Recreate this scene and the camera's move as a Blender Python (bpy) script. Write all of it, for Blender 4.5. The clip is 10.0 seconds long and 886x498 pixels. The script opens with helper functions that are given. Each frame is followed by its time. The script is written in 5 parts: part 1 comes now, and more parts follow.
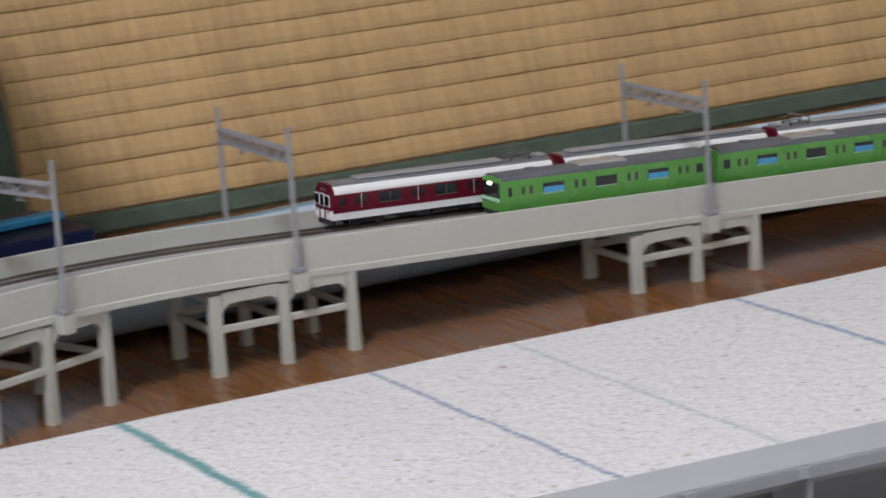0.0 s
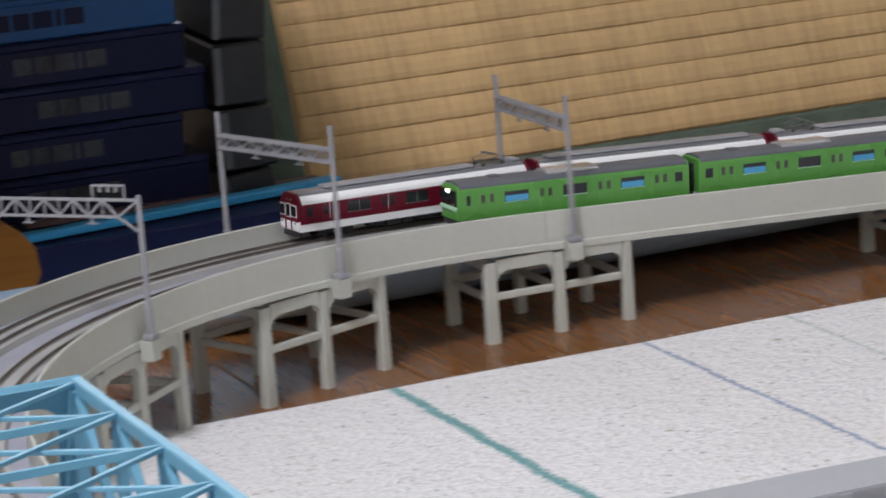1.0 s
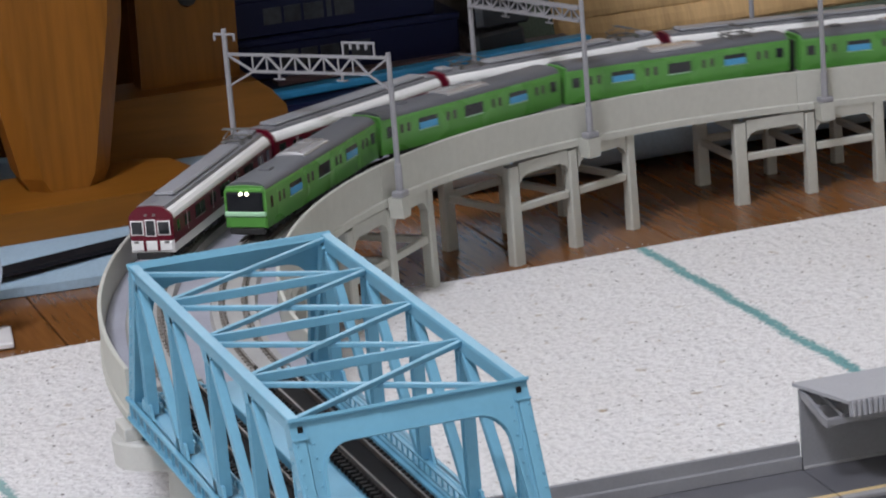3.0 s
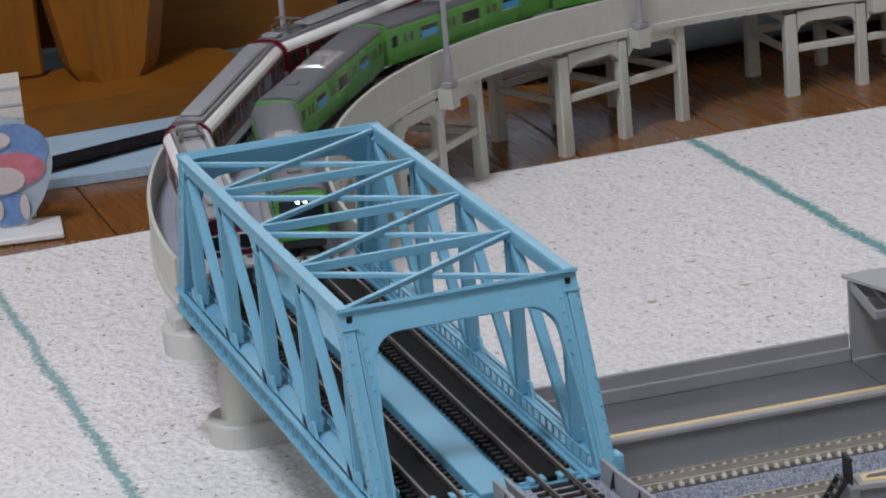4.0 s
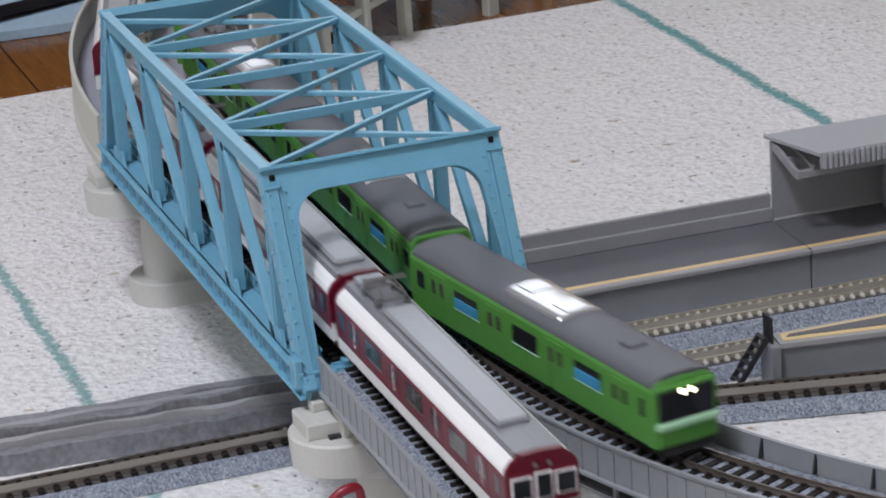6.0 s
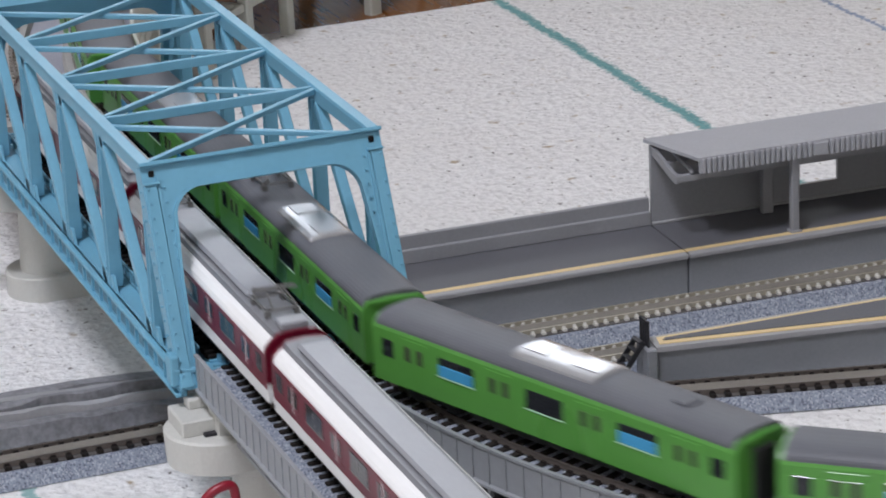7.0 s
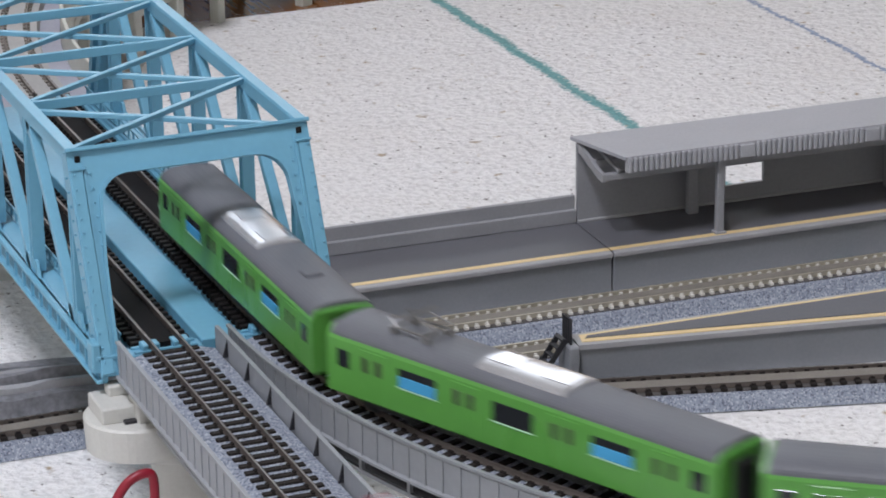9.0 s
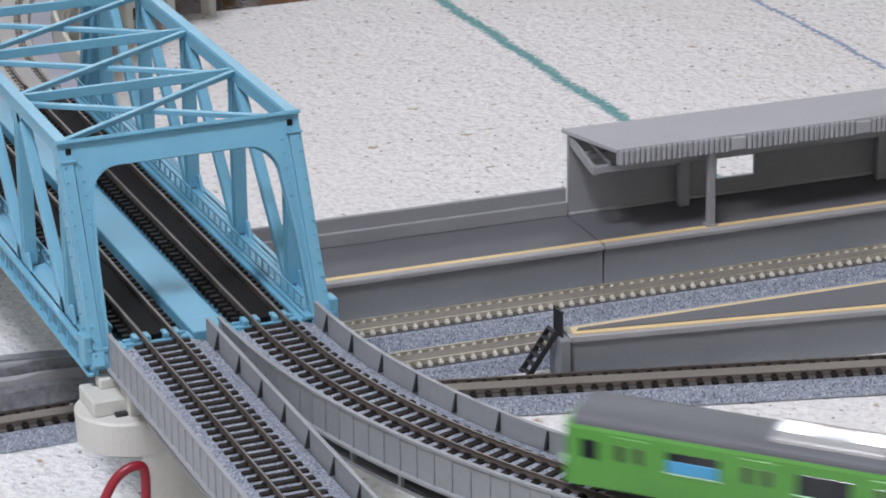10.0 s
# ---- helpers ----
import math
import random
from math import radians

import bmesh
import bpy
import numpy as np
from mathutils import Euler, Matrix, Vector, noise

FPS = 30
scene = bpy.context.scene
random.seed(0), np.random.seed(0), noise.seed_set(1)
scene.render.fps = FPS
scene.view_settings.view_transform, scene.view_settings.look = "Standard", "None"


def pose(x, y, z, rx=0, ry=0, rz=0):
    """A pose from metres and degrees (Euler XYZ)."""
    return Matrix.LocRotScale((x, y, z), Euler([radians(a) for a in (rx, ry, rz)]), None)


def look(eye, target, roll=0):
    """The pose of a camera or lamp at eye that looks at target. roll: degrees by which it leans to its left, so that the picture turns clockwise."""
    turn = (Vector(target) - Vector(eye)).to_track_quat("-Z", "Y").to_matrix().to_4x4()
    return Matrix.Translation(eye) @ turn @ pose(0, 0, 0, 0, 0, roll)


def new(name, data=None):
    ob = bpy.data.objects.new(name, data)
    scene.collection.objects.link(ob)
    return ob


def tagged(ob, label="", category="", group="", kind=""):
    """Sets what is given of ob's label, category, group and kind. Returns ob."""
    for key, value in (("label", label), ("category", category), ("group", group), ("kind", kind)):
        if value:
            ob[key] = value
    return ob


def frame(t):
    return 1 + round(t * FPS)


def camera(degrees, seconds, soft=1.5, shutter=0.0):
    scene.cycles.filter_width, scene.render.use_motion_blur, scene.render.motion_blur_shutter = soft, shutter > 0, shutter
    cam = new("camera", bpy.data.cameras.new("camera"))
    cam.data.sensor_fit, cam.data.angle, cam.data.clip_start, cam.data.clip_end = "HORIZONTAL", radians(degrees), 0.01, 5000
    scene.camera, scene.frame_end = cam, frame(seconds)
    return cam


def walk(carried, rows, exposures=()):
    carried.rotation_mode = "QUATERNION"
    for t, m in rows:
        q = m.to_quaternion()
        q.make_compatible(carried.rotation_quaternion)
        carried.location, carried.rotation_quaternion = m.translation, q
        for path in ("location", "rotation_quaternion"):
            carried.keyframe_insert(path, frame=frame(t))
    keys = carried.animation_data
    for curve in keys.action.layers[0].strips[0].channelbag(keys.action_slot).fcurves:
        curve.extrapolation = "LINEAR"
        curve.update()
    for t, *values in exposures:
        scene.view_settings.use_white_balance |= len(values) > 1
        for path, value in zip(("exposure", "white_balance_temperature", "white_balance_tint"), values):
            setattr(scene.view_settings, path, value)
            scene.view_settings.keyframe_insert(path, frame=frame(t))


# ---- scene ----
# ---- the camera and its way ----
CAMERA_TURNS = [
    (0.0, 77.470, 3.884, -28.895),
    (0.5, 77.254, 4.200, -26.110),
    (1.0, 77.247, 4.070, -23.690),
    (1.5, 76.808, 3.850, -21.090),
    (2.0, 76.378, 3.930, -19.695),
    (2.2, 75.988, 4.320, -19.495),
    (3.3, 74.329, 4.760, -18.826),
    (3.5, 73.762, 4.800, -18.418),
    (4.0, 73.026, 4.770, -18.156),
    (4.5, 72.403, 4.525, -18.633),
    (5.0, 71.857, 4.482, -19.294),
    (5.2, 71.531, 4.480, -19.260),
    (6.3, 70.185, 3.780, -19.650),
    (6.5, 70.338, 3.216, -20.365),
    (7.0, 70.188, 2.509, -21.268),
    (7.5, 69.872, 1.906, -21.239),
    (8.0, 69.781, 1.229, -21.513),
    (8.5, 70.106, 0.783, -21.979),
    (9.0, 70.046, 0.734, -22.109),
    (9.5, 69.955, 0.704, -22.174),
    (10.0, 69.906, 0.686, -22.266),
]
cam = camera(16.34, 10.0, soft=1.8, shutter=0.5)
walk(cam, [(t, pose(-0.2482, -0.7910, 0.3899, rx, ry, rz)) for t, rx, ry, rz in CAMERA_TURNS],
     exposures=((0.0, 0.06), (2.0, 0.06), (3.5, -0.22), (5.2, -0.4), (6.5, -0.25), (8.5, -0.17), (10.0, 0.0)))

# ---- light ----
world = bpy.data.worlds.new("room_world")
scene.world = world
world.use_nodes = True
world.node_tree.nodes["Background"].inputs[0].default_value = (0.75, 0.85, 1.0, 1)
world.node_tree.nodes["Background"].inputs[1].default_value = 0.3
scene.view_settings.exposure = 0.0


def area_lamp(name, place, target, size_x, size_y, watts, colour):
    data = bpy.data.lights.new(name, "AREA")
    data.shape, data.size, data.size_y, data.energy, data.color = "RECTANGLE", size_x, size_y, watts, colour
    ob = new(name, data)
    ob.matrix_world = look(place, target)
    return ob


# the ceiling lamp of the room and the daylight of the window in the north wall
area_lamp("ceiling_lamp_light", (-0.88, -0.65, 2.28), (-0.88, -0.649, 0), 0.5, 0.5, 55, (0.90, 0.915, 1.03))
area_lamp("window_light", (1.35, 2.52, 1.25), (1.2, 0.0, 0.75), 1.9, 1.1, 4, (0.84, 0.92, 1.0))


# ---- materials ----
def material(name, colour, rough=0.5, metal=0.0, vary=0.06, grain=900.0, blotch=40.0, bump=0.0, bump_scale=1500.0, spec=0.5, stretch=None, random_tone=0.0):
    m = bpy.data.materials.new(name)
    m.use_nodes = True
    nt = m.node_tree
    b = nt.nodes["Principled BSDF"]
    b.inputs["Roughness"].default_value, b.inputs["Metallic"].default_value = rough, metal
    b.inputs["Specular IOR Level"].default_value = spec
    co = nt.nodes.new("ShaderNodeTexCoord")
    src = co.outputs["Object"]
    if stretch:
        mp = nt.nodes.new("ShaderNodeMapping")
        mp.inputs["Scale"].default_value = stretch
        nt.links.new(src, mp.inputs["Vector"])
        src = mp.outputs["Vector"]
    n1, n2 = nt.nodes.new("ShaderNodeTexNoise"), nt.nodes.new("ShaderNodeTexNoise")
    n1.inputs["Scale"].default_value, n2.inputs["Scale"].default_value = grain, blotch
    n1.inputs["Detail"].default_value = 3
    nt.links.new(src, n1.inputs["Vector"])
    nt.links.new(src, n2.inputs["Vector"])
    add = nt.nodes.new("ShaderNodeMath")
    add.operation = "ADD"
    nt.links.new(n1.outputs["Fac"], add.inputs[0])
    nt.links.new(n2.outputs["Fac"], add.inputs[1])
    last = add.outputs[0]
    if random_tone:
        oi = nt.nodes.new("ShaderNodeObjectInfo")
        mul = nt.nodes.new("ShaderNodeMath")
        mul.operation = "MULTIPLY_ADD"
        mul.inputs[1].default_value = random_tone
        nt.links.new(oi.outputs["Random"], mul.inputs[0])
        nt.links.new(last, mul.inputs[2])
        last = mul.outputs[0]
    ramp = nt.nodes.new("ShaderNodeMapRange")
    ramp.inputs["From Min"].default_value, ramp.inputs["From Max"].default_value = 0.6, 1.4
    ramp.inputs["To Min"].default_value, ramp.inputs["To Max"].default_value = 1 - 2 * vary, 1 + 2 * vary
    ramp.clamp = False
    nt.links.new(last, ramp.inputs["Value"])
    mix = nt.nodes.new("ShaderNodeVectorMath")
    mix.operation = "SCALE"
    mix.inputs[0].default_value = colour
    nt.links.new(ramp.outputs["Result"], mix.inputs["Scale"])
    nt.links.new(mix.outputs[0], b.inputs["Base Color"])
    rr = nt.nodes.new("ShaderNodeMapRange")
    rr.inputs["To Min"].default_value, rr.inputs["To Max"].default_value = max(0.02, rough - 0.08), min(1, rough + 0.08)
    nt.links.new(n2.outputs["Fac"], rr.inputs["Value"])
    nt.links.new(rr.outputs["Result"], b.inputs["Roughness"])
    if bump:
        n3, bp = nt.nodes.new("ShaderNodeTexNoise"), nt.nodes.new("ShaderNodeBump")
        n3.inputs["Scale"].default_value, n3.inputs["Detail"].default_value = bump_scale, 4
        nt.links.new(src, n3.inputs["Vector"])
        bp.inputs["Strength"].default_value, bp.inputs["Distance"].default_value = 0.9, bump
        nt.links.new(n3.outputs["Fac"], bp.inputs["Height"])
        nt.links.new(bp.outputs["Normal"], b.inputs["Normal"])
    return m


def glow(name, colour, strength):
    m = material(name, colour, 0.3)
    b = m.node_tree.nodes["Principled BSDF"]
    b.inputs["Emission Color"].default_value = (*colour, 1)
    b.inputs["Emission Strength"].default_value = strength
    return m


def speckled(name, base, light, dark, rough=0.9, scale=2600.0):
    """Ballast: grains of three tones with relief."""
    m = material(name, base, rough, vary=0.05, bump=0.0006, bump_scale=scale)
    nt = m.node_tree
    b = nt.nodes["Principled BSDF"]
    co = nt.nodes.new("ShaderNodeTexCoord")
    vo = nt.nodes.new("ShaderNodeTexVoronoi")
    vo.inputs["Scale"].default_value = scale * 0.45
    nt.links.new(co.outputs["Object"], vo.inputs["Vector"])
    cr = nt.nodes.new("ShaderNodeValToRGB")
    e = cr.color_ramp.elements
    e[0].position, e[0].color = 0.0, (*dark, 1)
    e[1].position, e[1].color = 1.0, (*light, 1)
    e[0].position, e[1].position = 0.24, 0.78
    for p in (0.32, 0.68):
        k = e.new(p)
        k.color = (*base, 1)
    nt.links.new(vo.outputs["Color"], cr.inputs["Fac"])
    nt.links.new(cr.outputs["Color"], b.inputs["Base Color"])
    return m


def carpet_material():
    m = material("carpet_pile", (0.74, 0.71, 0.68), 0.95, vary=0.0, spec=0.1)
    nt = m.node_tree
    b = nt.nodes["Principled BSDF"]
    co = nt.nodes.new("ShaderNodeTexCoord")
    sep = nt.nodes.new("ShaderNodeSeparateXYZ")
    nt.links.new(co.outputs["Object"], sep.inputs[0])

    def math_node(op, a, c):
        n = nt.nodes.new("ShaderNodeMath")
        n.operation = op
        for i, v in enumerate((a, c)):
            if isinstance(v, (int, float)):
                n.inputs[i].default_value = v
            else:
                nt.links.new(v, n.inputs[i])
        return n.outputs[0]

    def noise_node(scale, detail=2.0, stretch=None):
        n = nt.nodes.new("ShaderNodeTexNoise")
        n.inputs["Scale"].default_value, n.inputs["Detail"].default_value = scale, detail
        s = co.outputs["Object"]
        if stretch:
            mp = nt.nodes.new("ShaderNodeMapping")
            mp.inputs["Scale"].default_value = stretch
            nt.links.new(s, mp.inputs["Vector"])
            s = mp.outputs["Vector"]
        nt.links.new(s, n.inputs["Vector"])
        return n.outputs["Fac"]

    pile, fleck, tan_fleck, cloud = noise_node(330, 5), noise_node(300, 2, (1, 0.8, 1)), noise_node(120, 3), noise_node(9, 3)
    ramp = nt.nodes.new("ShaderNodeValToRGB")
    e = ramp.color_ramp.elements
    e[0].position, e[0].color = 0.33, (0.67, 0.66, 0.655, 1)
    e[1].position, e[1].color = 0.56, (0.82, 0.81, 0.805, 1)
    nt.links.new(pile, ramp.inputs["Fac"])
    last = ramp.outputs["Color"]

    def blend(fac, colour, under, kind="MIX"):
        n = nt.nodes.new("ShaderNodeMix")
        n.data_type, n.blend_type = "RGBA", kind
        nt.links.new(fac, n.inputs["Factor"])
        nt.links.new(under, n.inputs["A"])
        n.inputs["B"].default_value = (*colour, 1)
        return n.outputs["Result"]

    def step(v, lo, hi):
        n = nt.nodes.new("ShaderNodeMapRange")
        n.inputs["From Min"].default_value, n.inputs["From Max"].default_value = lo, hi
        nt.links.new(v, n.inputs["Value"])
        return n.outputs["Result"]

    last = blend(step(fleck, 0.665, 0.72), (0.24, 0.22, 0.21), last)
    last = blend(step(tan_fleck, 0.66, 0.74), (0.42, 0.34, 0.25), last)
    last = blend(math_node("MULTIPLY", step(cloud, 0.45, 0.75), 0.25), (0.66, 0.62, 0.585), last)
    # pen lines drawn across the pile
    wob = math_node("MULTIPLY", math_node("SUBTRACT", noise_node(26, 3), 0.5), 0.005)
    rag = math_node("MULTIPLY", math_node("SUBTRACT", noise_node(420, 3), 0.5), 0.0085)
    for x0, half, colour, strength in ((-0.067, 0.0022, (0.15, 0.34, 0.34), 0.8), (0.2795, 0.0030, (0.11, 0.315, 0.325), 0.9),
                                       (0.4145, 0.0015, (0.20, 0.27, 0.42), 0.8), (0.4965, 0.0013, (0.33, 0.42, 0.38), 0.55), (0.633, 0.0018, (0.20, 0.28, 0.43), 0.85)):
        d = math_node("ABSOLUTE", math_node("SUBTRACT", math_node("ADD", sep.outputs["X"], wob), x0), 0)
        d = math_node("ADD", d, rag)
        n = nt.nodes.new("ShaderNodeMapRange")
        n.inputs["From Min"].default_value, n.inputs["From Max"].default_value = half * 0.55, half * 1.35
        n.inputs["To Min"].default_value, n.inputs["To Max"].default_value = strength, 0
        nt.links.new(d, n.inputs["Value"])
        last = blend(n.outputs["Result"], colour, last)
    nt.links.new(last, b.inputs["Base Color"])
    bp = nt.nodes.new("ShaderNodeBump")
    bp.inputs["Strength"].default_value, bp.inputs["Distance"].default_value = 0.85, 0.0019
    tufts = math_node("ADD", math_node("MULTIPLY", noise_node(110, 3), 1.6), pile)
    nt.links.new(tufts, bp.inputs["Height"])
    nt.links.new(bp.outputs["Normal"], b.inputs["Normal"])
    return m


def rush_material():
    """Woven rush: fine stalks that run up the mat between the cross threads, honey brown, with pale and dark stalks."""
    m = material("woven_rush", (0.54, 0.355, 0.17), 0.75, vary=0.12, grain=260, blotch=14, bump=0.0006, bump_scale=420, stretch=(1.0, 0.08, 1.0), spec=0.25)
    return m


CARPET = carpet_material()
RUSH = rush_material()
WOOD_FLOOR = material("varnished_floorboard", (0.19, 0.079, 0.024), 0.2, vary=0.13, grain=70, blotch=9, stretch=(6, 0.5, 1), random_tone=0.25, spec=0.35)
FLOOR_GAP = material("floor_gap", (0.02, 0.01, 0.006), 0.8)
CONCRETE = material("viaduct_plastic", (0.52, 0.525, 0.475), 0.55, vary=0.03, grain=300, blotch=25)
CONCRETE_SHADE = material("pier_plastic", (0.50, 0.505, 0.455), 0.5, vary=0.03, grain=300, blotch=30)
SLAB = material("viaduct_bed", (0.33, 0.335, 0.39), 0.8, vary=0.06, grain=1500, blotch=60, bump=0.0002)
SLAB_SLEEPER = material("moulded_slab_sleeper", (0.37, 0.365, 0.355), 0.8, vary=0.06)
BLUE = material("light_blue_plastic", (0.145, 0.365, 0.505), 0.45, vary=0.025, grain=500, blotch=35)
# BLUE darkened, to paint shade into the chord's slots
BLUE_SHADED = material("light_blue_recess_shade", (0.06, 0.19, 0.28), 0.6, vary=0.03)
BLACK_PLASTIC = material("black_sleeper_plastic", (0.010, 0.009, 0.009), 0.6, vary=0.1, spec=0.18)
BROWN_PLASTIC = material("dark_brown_sleeper_plastic", (0.018, 0.0145, 0.013), 0.75, vary=0.15, spec=0.2)
TRACK_BED_BLACK = material("bridge_track_bed", (0.008, 0.007, 0.0075), 0.7, vary=0.1, spec=0.12)
RAIL_SIDE = material("rail_brown", (0.14, 0.118, 0.105), 0.42, 0.5, vary=0.1)
RAIL_BRIGHT = material("rail_nickel", (0.42, 0.385, 0.31), 0.4, 0.4, vary=0.06)
CONCRETE_TIE = material("pale_concrete_sleeper", (0.62, 0.60, 0.55), 0.7, vary=0.06)
BALLAST = speckled("blue_grey_ballast", (0.31, 0.345, 0.42), (0.50, 0.53, 0.59), (0.15, 0.17, 0.225), scale=4300.0)
TIE_GAP = material("dark_gap_between_sleepers", (0.10, 0.092, 0.088), 0.9, vary=0.1)
TIE_BED = material("grey_tie_bed", (0.20, 0.182, 0.158), 0.85, vary=0.08)
GIRDER = material("grey_girder_plastic", (0.265, 0.278, 0.295), 0.5, vary=0.04, grain=400, blotch=40)
GIRDER_DARK = material("dark_lattice_and_shade", (0.03, 0.03, 0.034), 0.5, spec=0.3)
PIER_GREY = material("bridge_pier_plastic", (0.53, 0.53, 0.50), 0.5, vary=0.03, blotch=30)
MAST = material("grey_mast_plastic", (0.29, 0.29, 0.31), 0.5, vary=0.05)
PLATFORM_TOP = material("dark_platform_top", (0.112, 0.113, 0.126), 0.6, vary=0.05, grain=1200, bump=0.0001)
PLATFORM_SIDE = material("grey_platform_side", (0.22, 0.228, 0.247), 0.5, vary=0.04)
PLATFORM_EDGE = material("pale_platform_edge", (0.34, 0.34, 0.35), 0.55, vary=0.04)
PLATFORM_LINE = material("yellow_platform_line", (0.70, 0.53, 0.27), 0.5, vary=0.06)
SHELTER = material("grey_shelter_plastic", (0.275, 0.278, 0.295), 0.45, vary=0.04)
ROOF_GREY = material("pale_grey_roof", (0.37, 0.375, 0.40), 0.6, vary=0.04)
GREEN = material("yellow_green_body", (0.100, 0.315, 0.06), 0.28, vary=0.02, grain=200, blotch=20)
GREEN_PALE = material("pale_green_band", (0.42, 0.70, 0.46), 0.35, vary=0.02)
GREEN_ROOF = material("dark_grey_roof", (0.125, 0.130, 0.145), 0.5, spec=0.2, vary=0.05)
AIRCON = material("silver_grey_air_conditioner", (0.55, 0.55, 0.57), 0.24, 0.6, vary=0.04)
GLASS_DARK = material("dark_tinted_glass", (0.018, 0.02, 0.024), 0.08, vary=0.1)
SEAT_BLUE = material("blue_seat_behind_glass", (0.07, 0.34, 0.60), 0.15, vary=0.05)
DOOR_GLASS = material("narrow_door_glass", (0.06, 0.058, 0.048), 0.15, vary=0.1)
MAROON = material("maroon_body", (0.12, 0.005, 0.018), 0.30, spec=0.3, vary=0.03, blotch=20)
WHITE = material("white_body", (0.86, 0.86, 0.86), 0.2, vary=0.015, blotch=20)
RED_ROOF = material("pale_grey_train_roof", (0.19, 0.193, 0.21), 0.38, spec=0.3, vary=0.05)
RED_DUCT = material("light_grey_cooling_duct", (0.28, 0.287, 0.31), 0.34, spec=0.35, vary=0.04)
UNDER = material("dark_grey_underframe", (0.032, 0.032, 0.033), 0.6, vary=0.1, spec=0.3)
STEEL = material("silver_pantograph", (0.24, 0.235, 0.23), 0.35, 0.7)
LAMP_GLOW = glow("lit_headlight", (1.0, 0.9, 0.65), 7.0)
NAVY = material("navy_card_box", (0.006, 0.008, 0.040), 0.45, spec=0.25, vary=0.05, blotch=12)
NAVY_EDGE = material("navy_box_lid_edge", (0.009, 0.012, 0.05), 0.45, spec=0.25)
SILVER_PRINT = material("silver_print", (0.034, 0.037, 0.045), 0.5, vary=0.4, grain=200)
CYAN = material("cyan_plastic_strip", (0.045, 0.34, 0.66), 0.35, vary=0.04)
CASE = material("grey_book_case_card", (0.02, 0.02, 0.023), 0.4, vary=0.2, grain=90, blotch=40)
DULL_BLUE = material("dull_blue_card", (0.020, 0.085, 0.24), 0.45, spec=0.3, vary=0.1, blotch=20)
CASE_EDGE = material("grey_case_edge", (0.11, 0.115, 0.125), 0.5, vary=0.15, blotch=60)
MAUVE = material("mauve_card", (0.12, 0.075, 0.08), 0.6, vary=0.08)
ORANGE_WOOD = material("orange_varnished_wood", (0.225, 0.086, 0.011), 0.42, spec=0.25, vary=0.12, grain=60, blotch=7, stretch=(5, 1, 0.35))
ORANGE_WOOD_X = material("orange_varnished_wood_rail", (0.225, 0.086, 0.011), 0.42, spec=0.25, vary=0.1, grain=60, blotch=7, stretch=(0.4, 4, 4))
BLUE_CLOTH = material("pale_blue_quilt_cloth", (0.36, 0.50, 0.62), 0.95, vary=0.06, grain=500, blotch=22, bump=0.0015, bump_scale=60, spec=0.15)
GREY_CLOTH = material("pale_grey_quilt_cloth", (0.50, 0.62, 0.74), 0.95, vary=0.06, grain=500, blotch=22, bump=0.001, bump_scale=90, spec=0.15)
DARK_GREEN_CLOTH = material("dark_green_cloth_border", (0.085, 0.115, 0.085), 0.85, vary=0.15, grain=700, blotch=60)
BLACK_STRAP = material("black_strap", (0.012, 0.012, 0.015), 0.9, vary=0.1, spec=0.1)
RED_WIRE = material("red_wire_sleeve", (0.24, 0.007, 0.022), 0.35, vary=0.04)
WALL_PAINT = material("cream_wall_paper", (0.70, 0.67, 0.61), 0.9, vary=0.03, grain=200, blotch=3)
CEILING = material("white_ceiling_board", (0.78, 0.77, 0.74), 0.9, vary=0.03, blotch=3)
LAMP_COVER = glow("lit_lamp_cover", (1.0, 0.97, 0.93), 3.0)
PANE_GLOW = glow("daylight_pane", (0.86, 0.92, 1.0), 4.2)
ACRYLIC = material("clear_acrylic_edge", (0.36, 0.42, 0.50), 0.1, vary=0.02)
PALE_CARD = material("pale_checked_card", (0.62, 0.60, 0.55), 0.6, vary=0.05, blotch=60)
STAND_BLUE = material("printed_sky_blue", (0.15, 0.27, 0.52), 0.2, vary=0.2, grain=120, blotch=90)
STAND_PINK = material("printed_pink", (0.48, 0.15, 0.20), 0.2, vary=0.15, grain=120, blotch=90)
STAND_WHITE = material("printed_white", (0.56, 0.50, 0.50), 0.2, vary=0.06, blotch=90)
WHITE_BASE = material("white_stand_base", (0.74, 0.74, 0.75), 0.35, vary=0.03)
GRID_GREY = material("grey_print_lines", (0.40, 0.42, 0.46), 0.6)
RAMP_WORN = material("worn_dark_ramp_plastic", (0.21, 0.21, 0.225), 0.55, vary=0.22, grain=500, blotch=45)
STATION_BASE = material("grey_ramp_plastic", (0.33, 0.33, 0.34), 0.5, vary=0.06, blotch=60)


# ---- mesh helpers ----
def empty(name, m=None):
    ob = new(name)
    ob.empty_display_size = 0.01
    if m is not None:
        ob.matrix_world = m
    return ob


def part(name, bm, mat, parent=None, label="", smooth=False):
    me = bpy.data.meshes.new(name)
    bmesh.ops.recalc_face_normals(bm, faces=bm.faces[:])
    bm.to_mesh(me)
    bm.free()
    for m in mat if isinstance(mat, (list, tuple)) else (mat,):
        me.materials.append(m)
    if smooth:
        for p in me.polygons:
            p.use_smooth = True
    ob = new(name, me)
    if parent is not None:
        ob.parent = parent
    if label:
        ob["label"] = label
    return ob


def shared(name, me, parent, m):
    ob = new(name, me)
    ob.parent = parent
    ob.matrix_local = m
    return ob


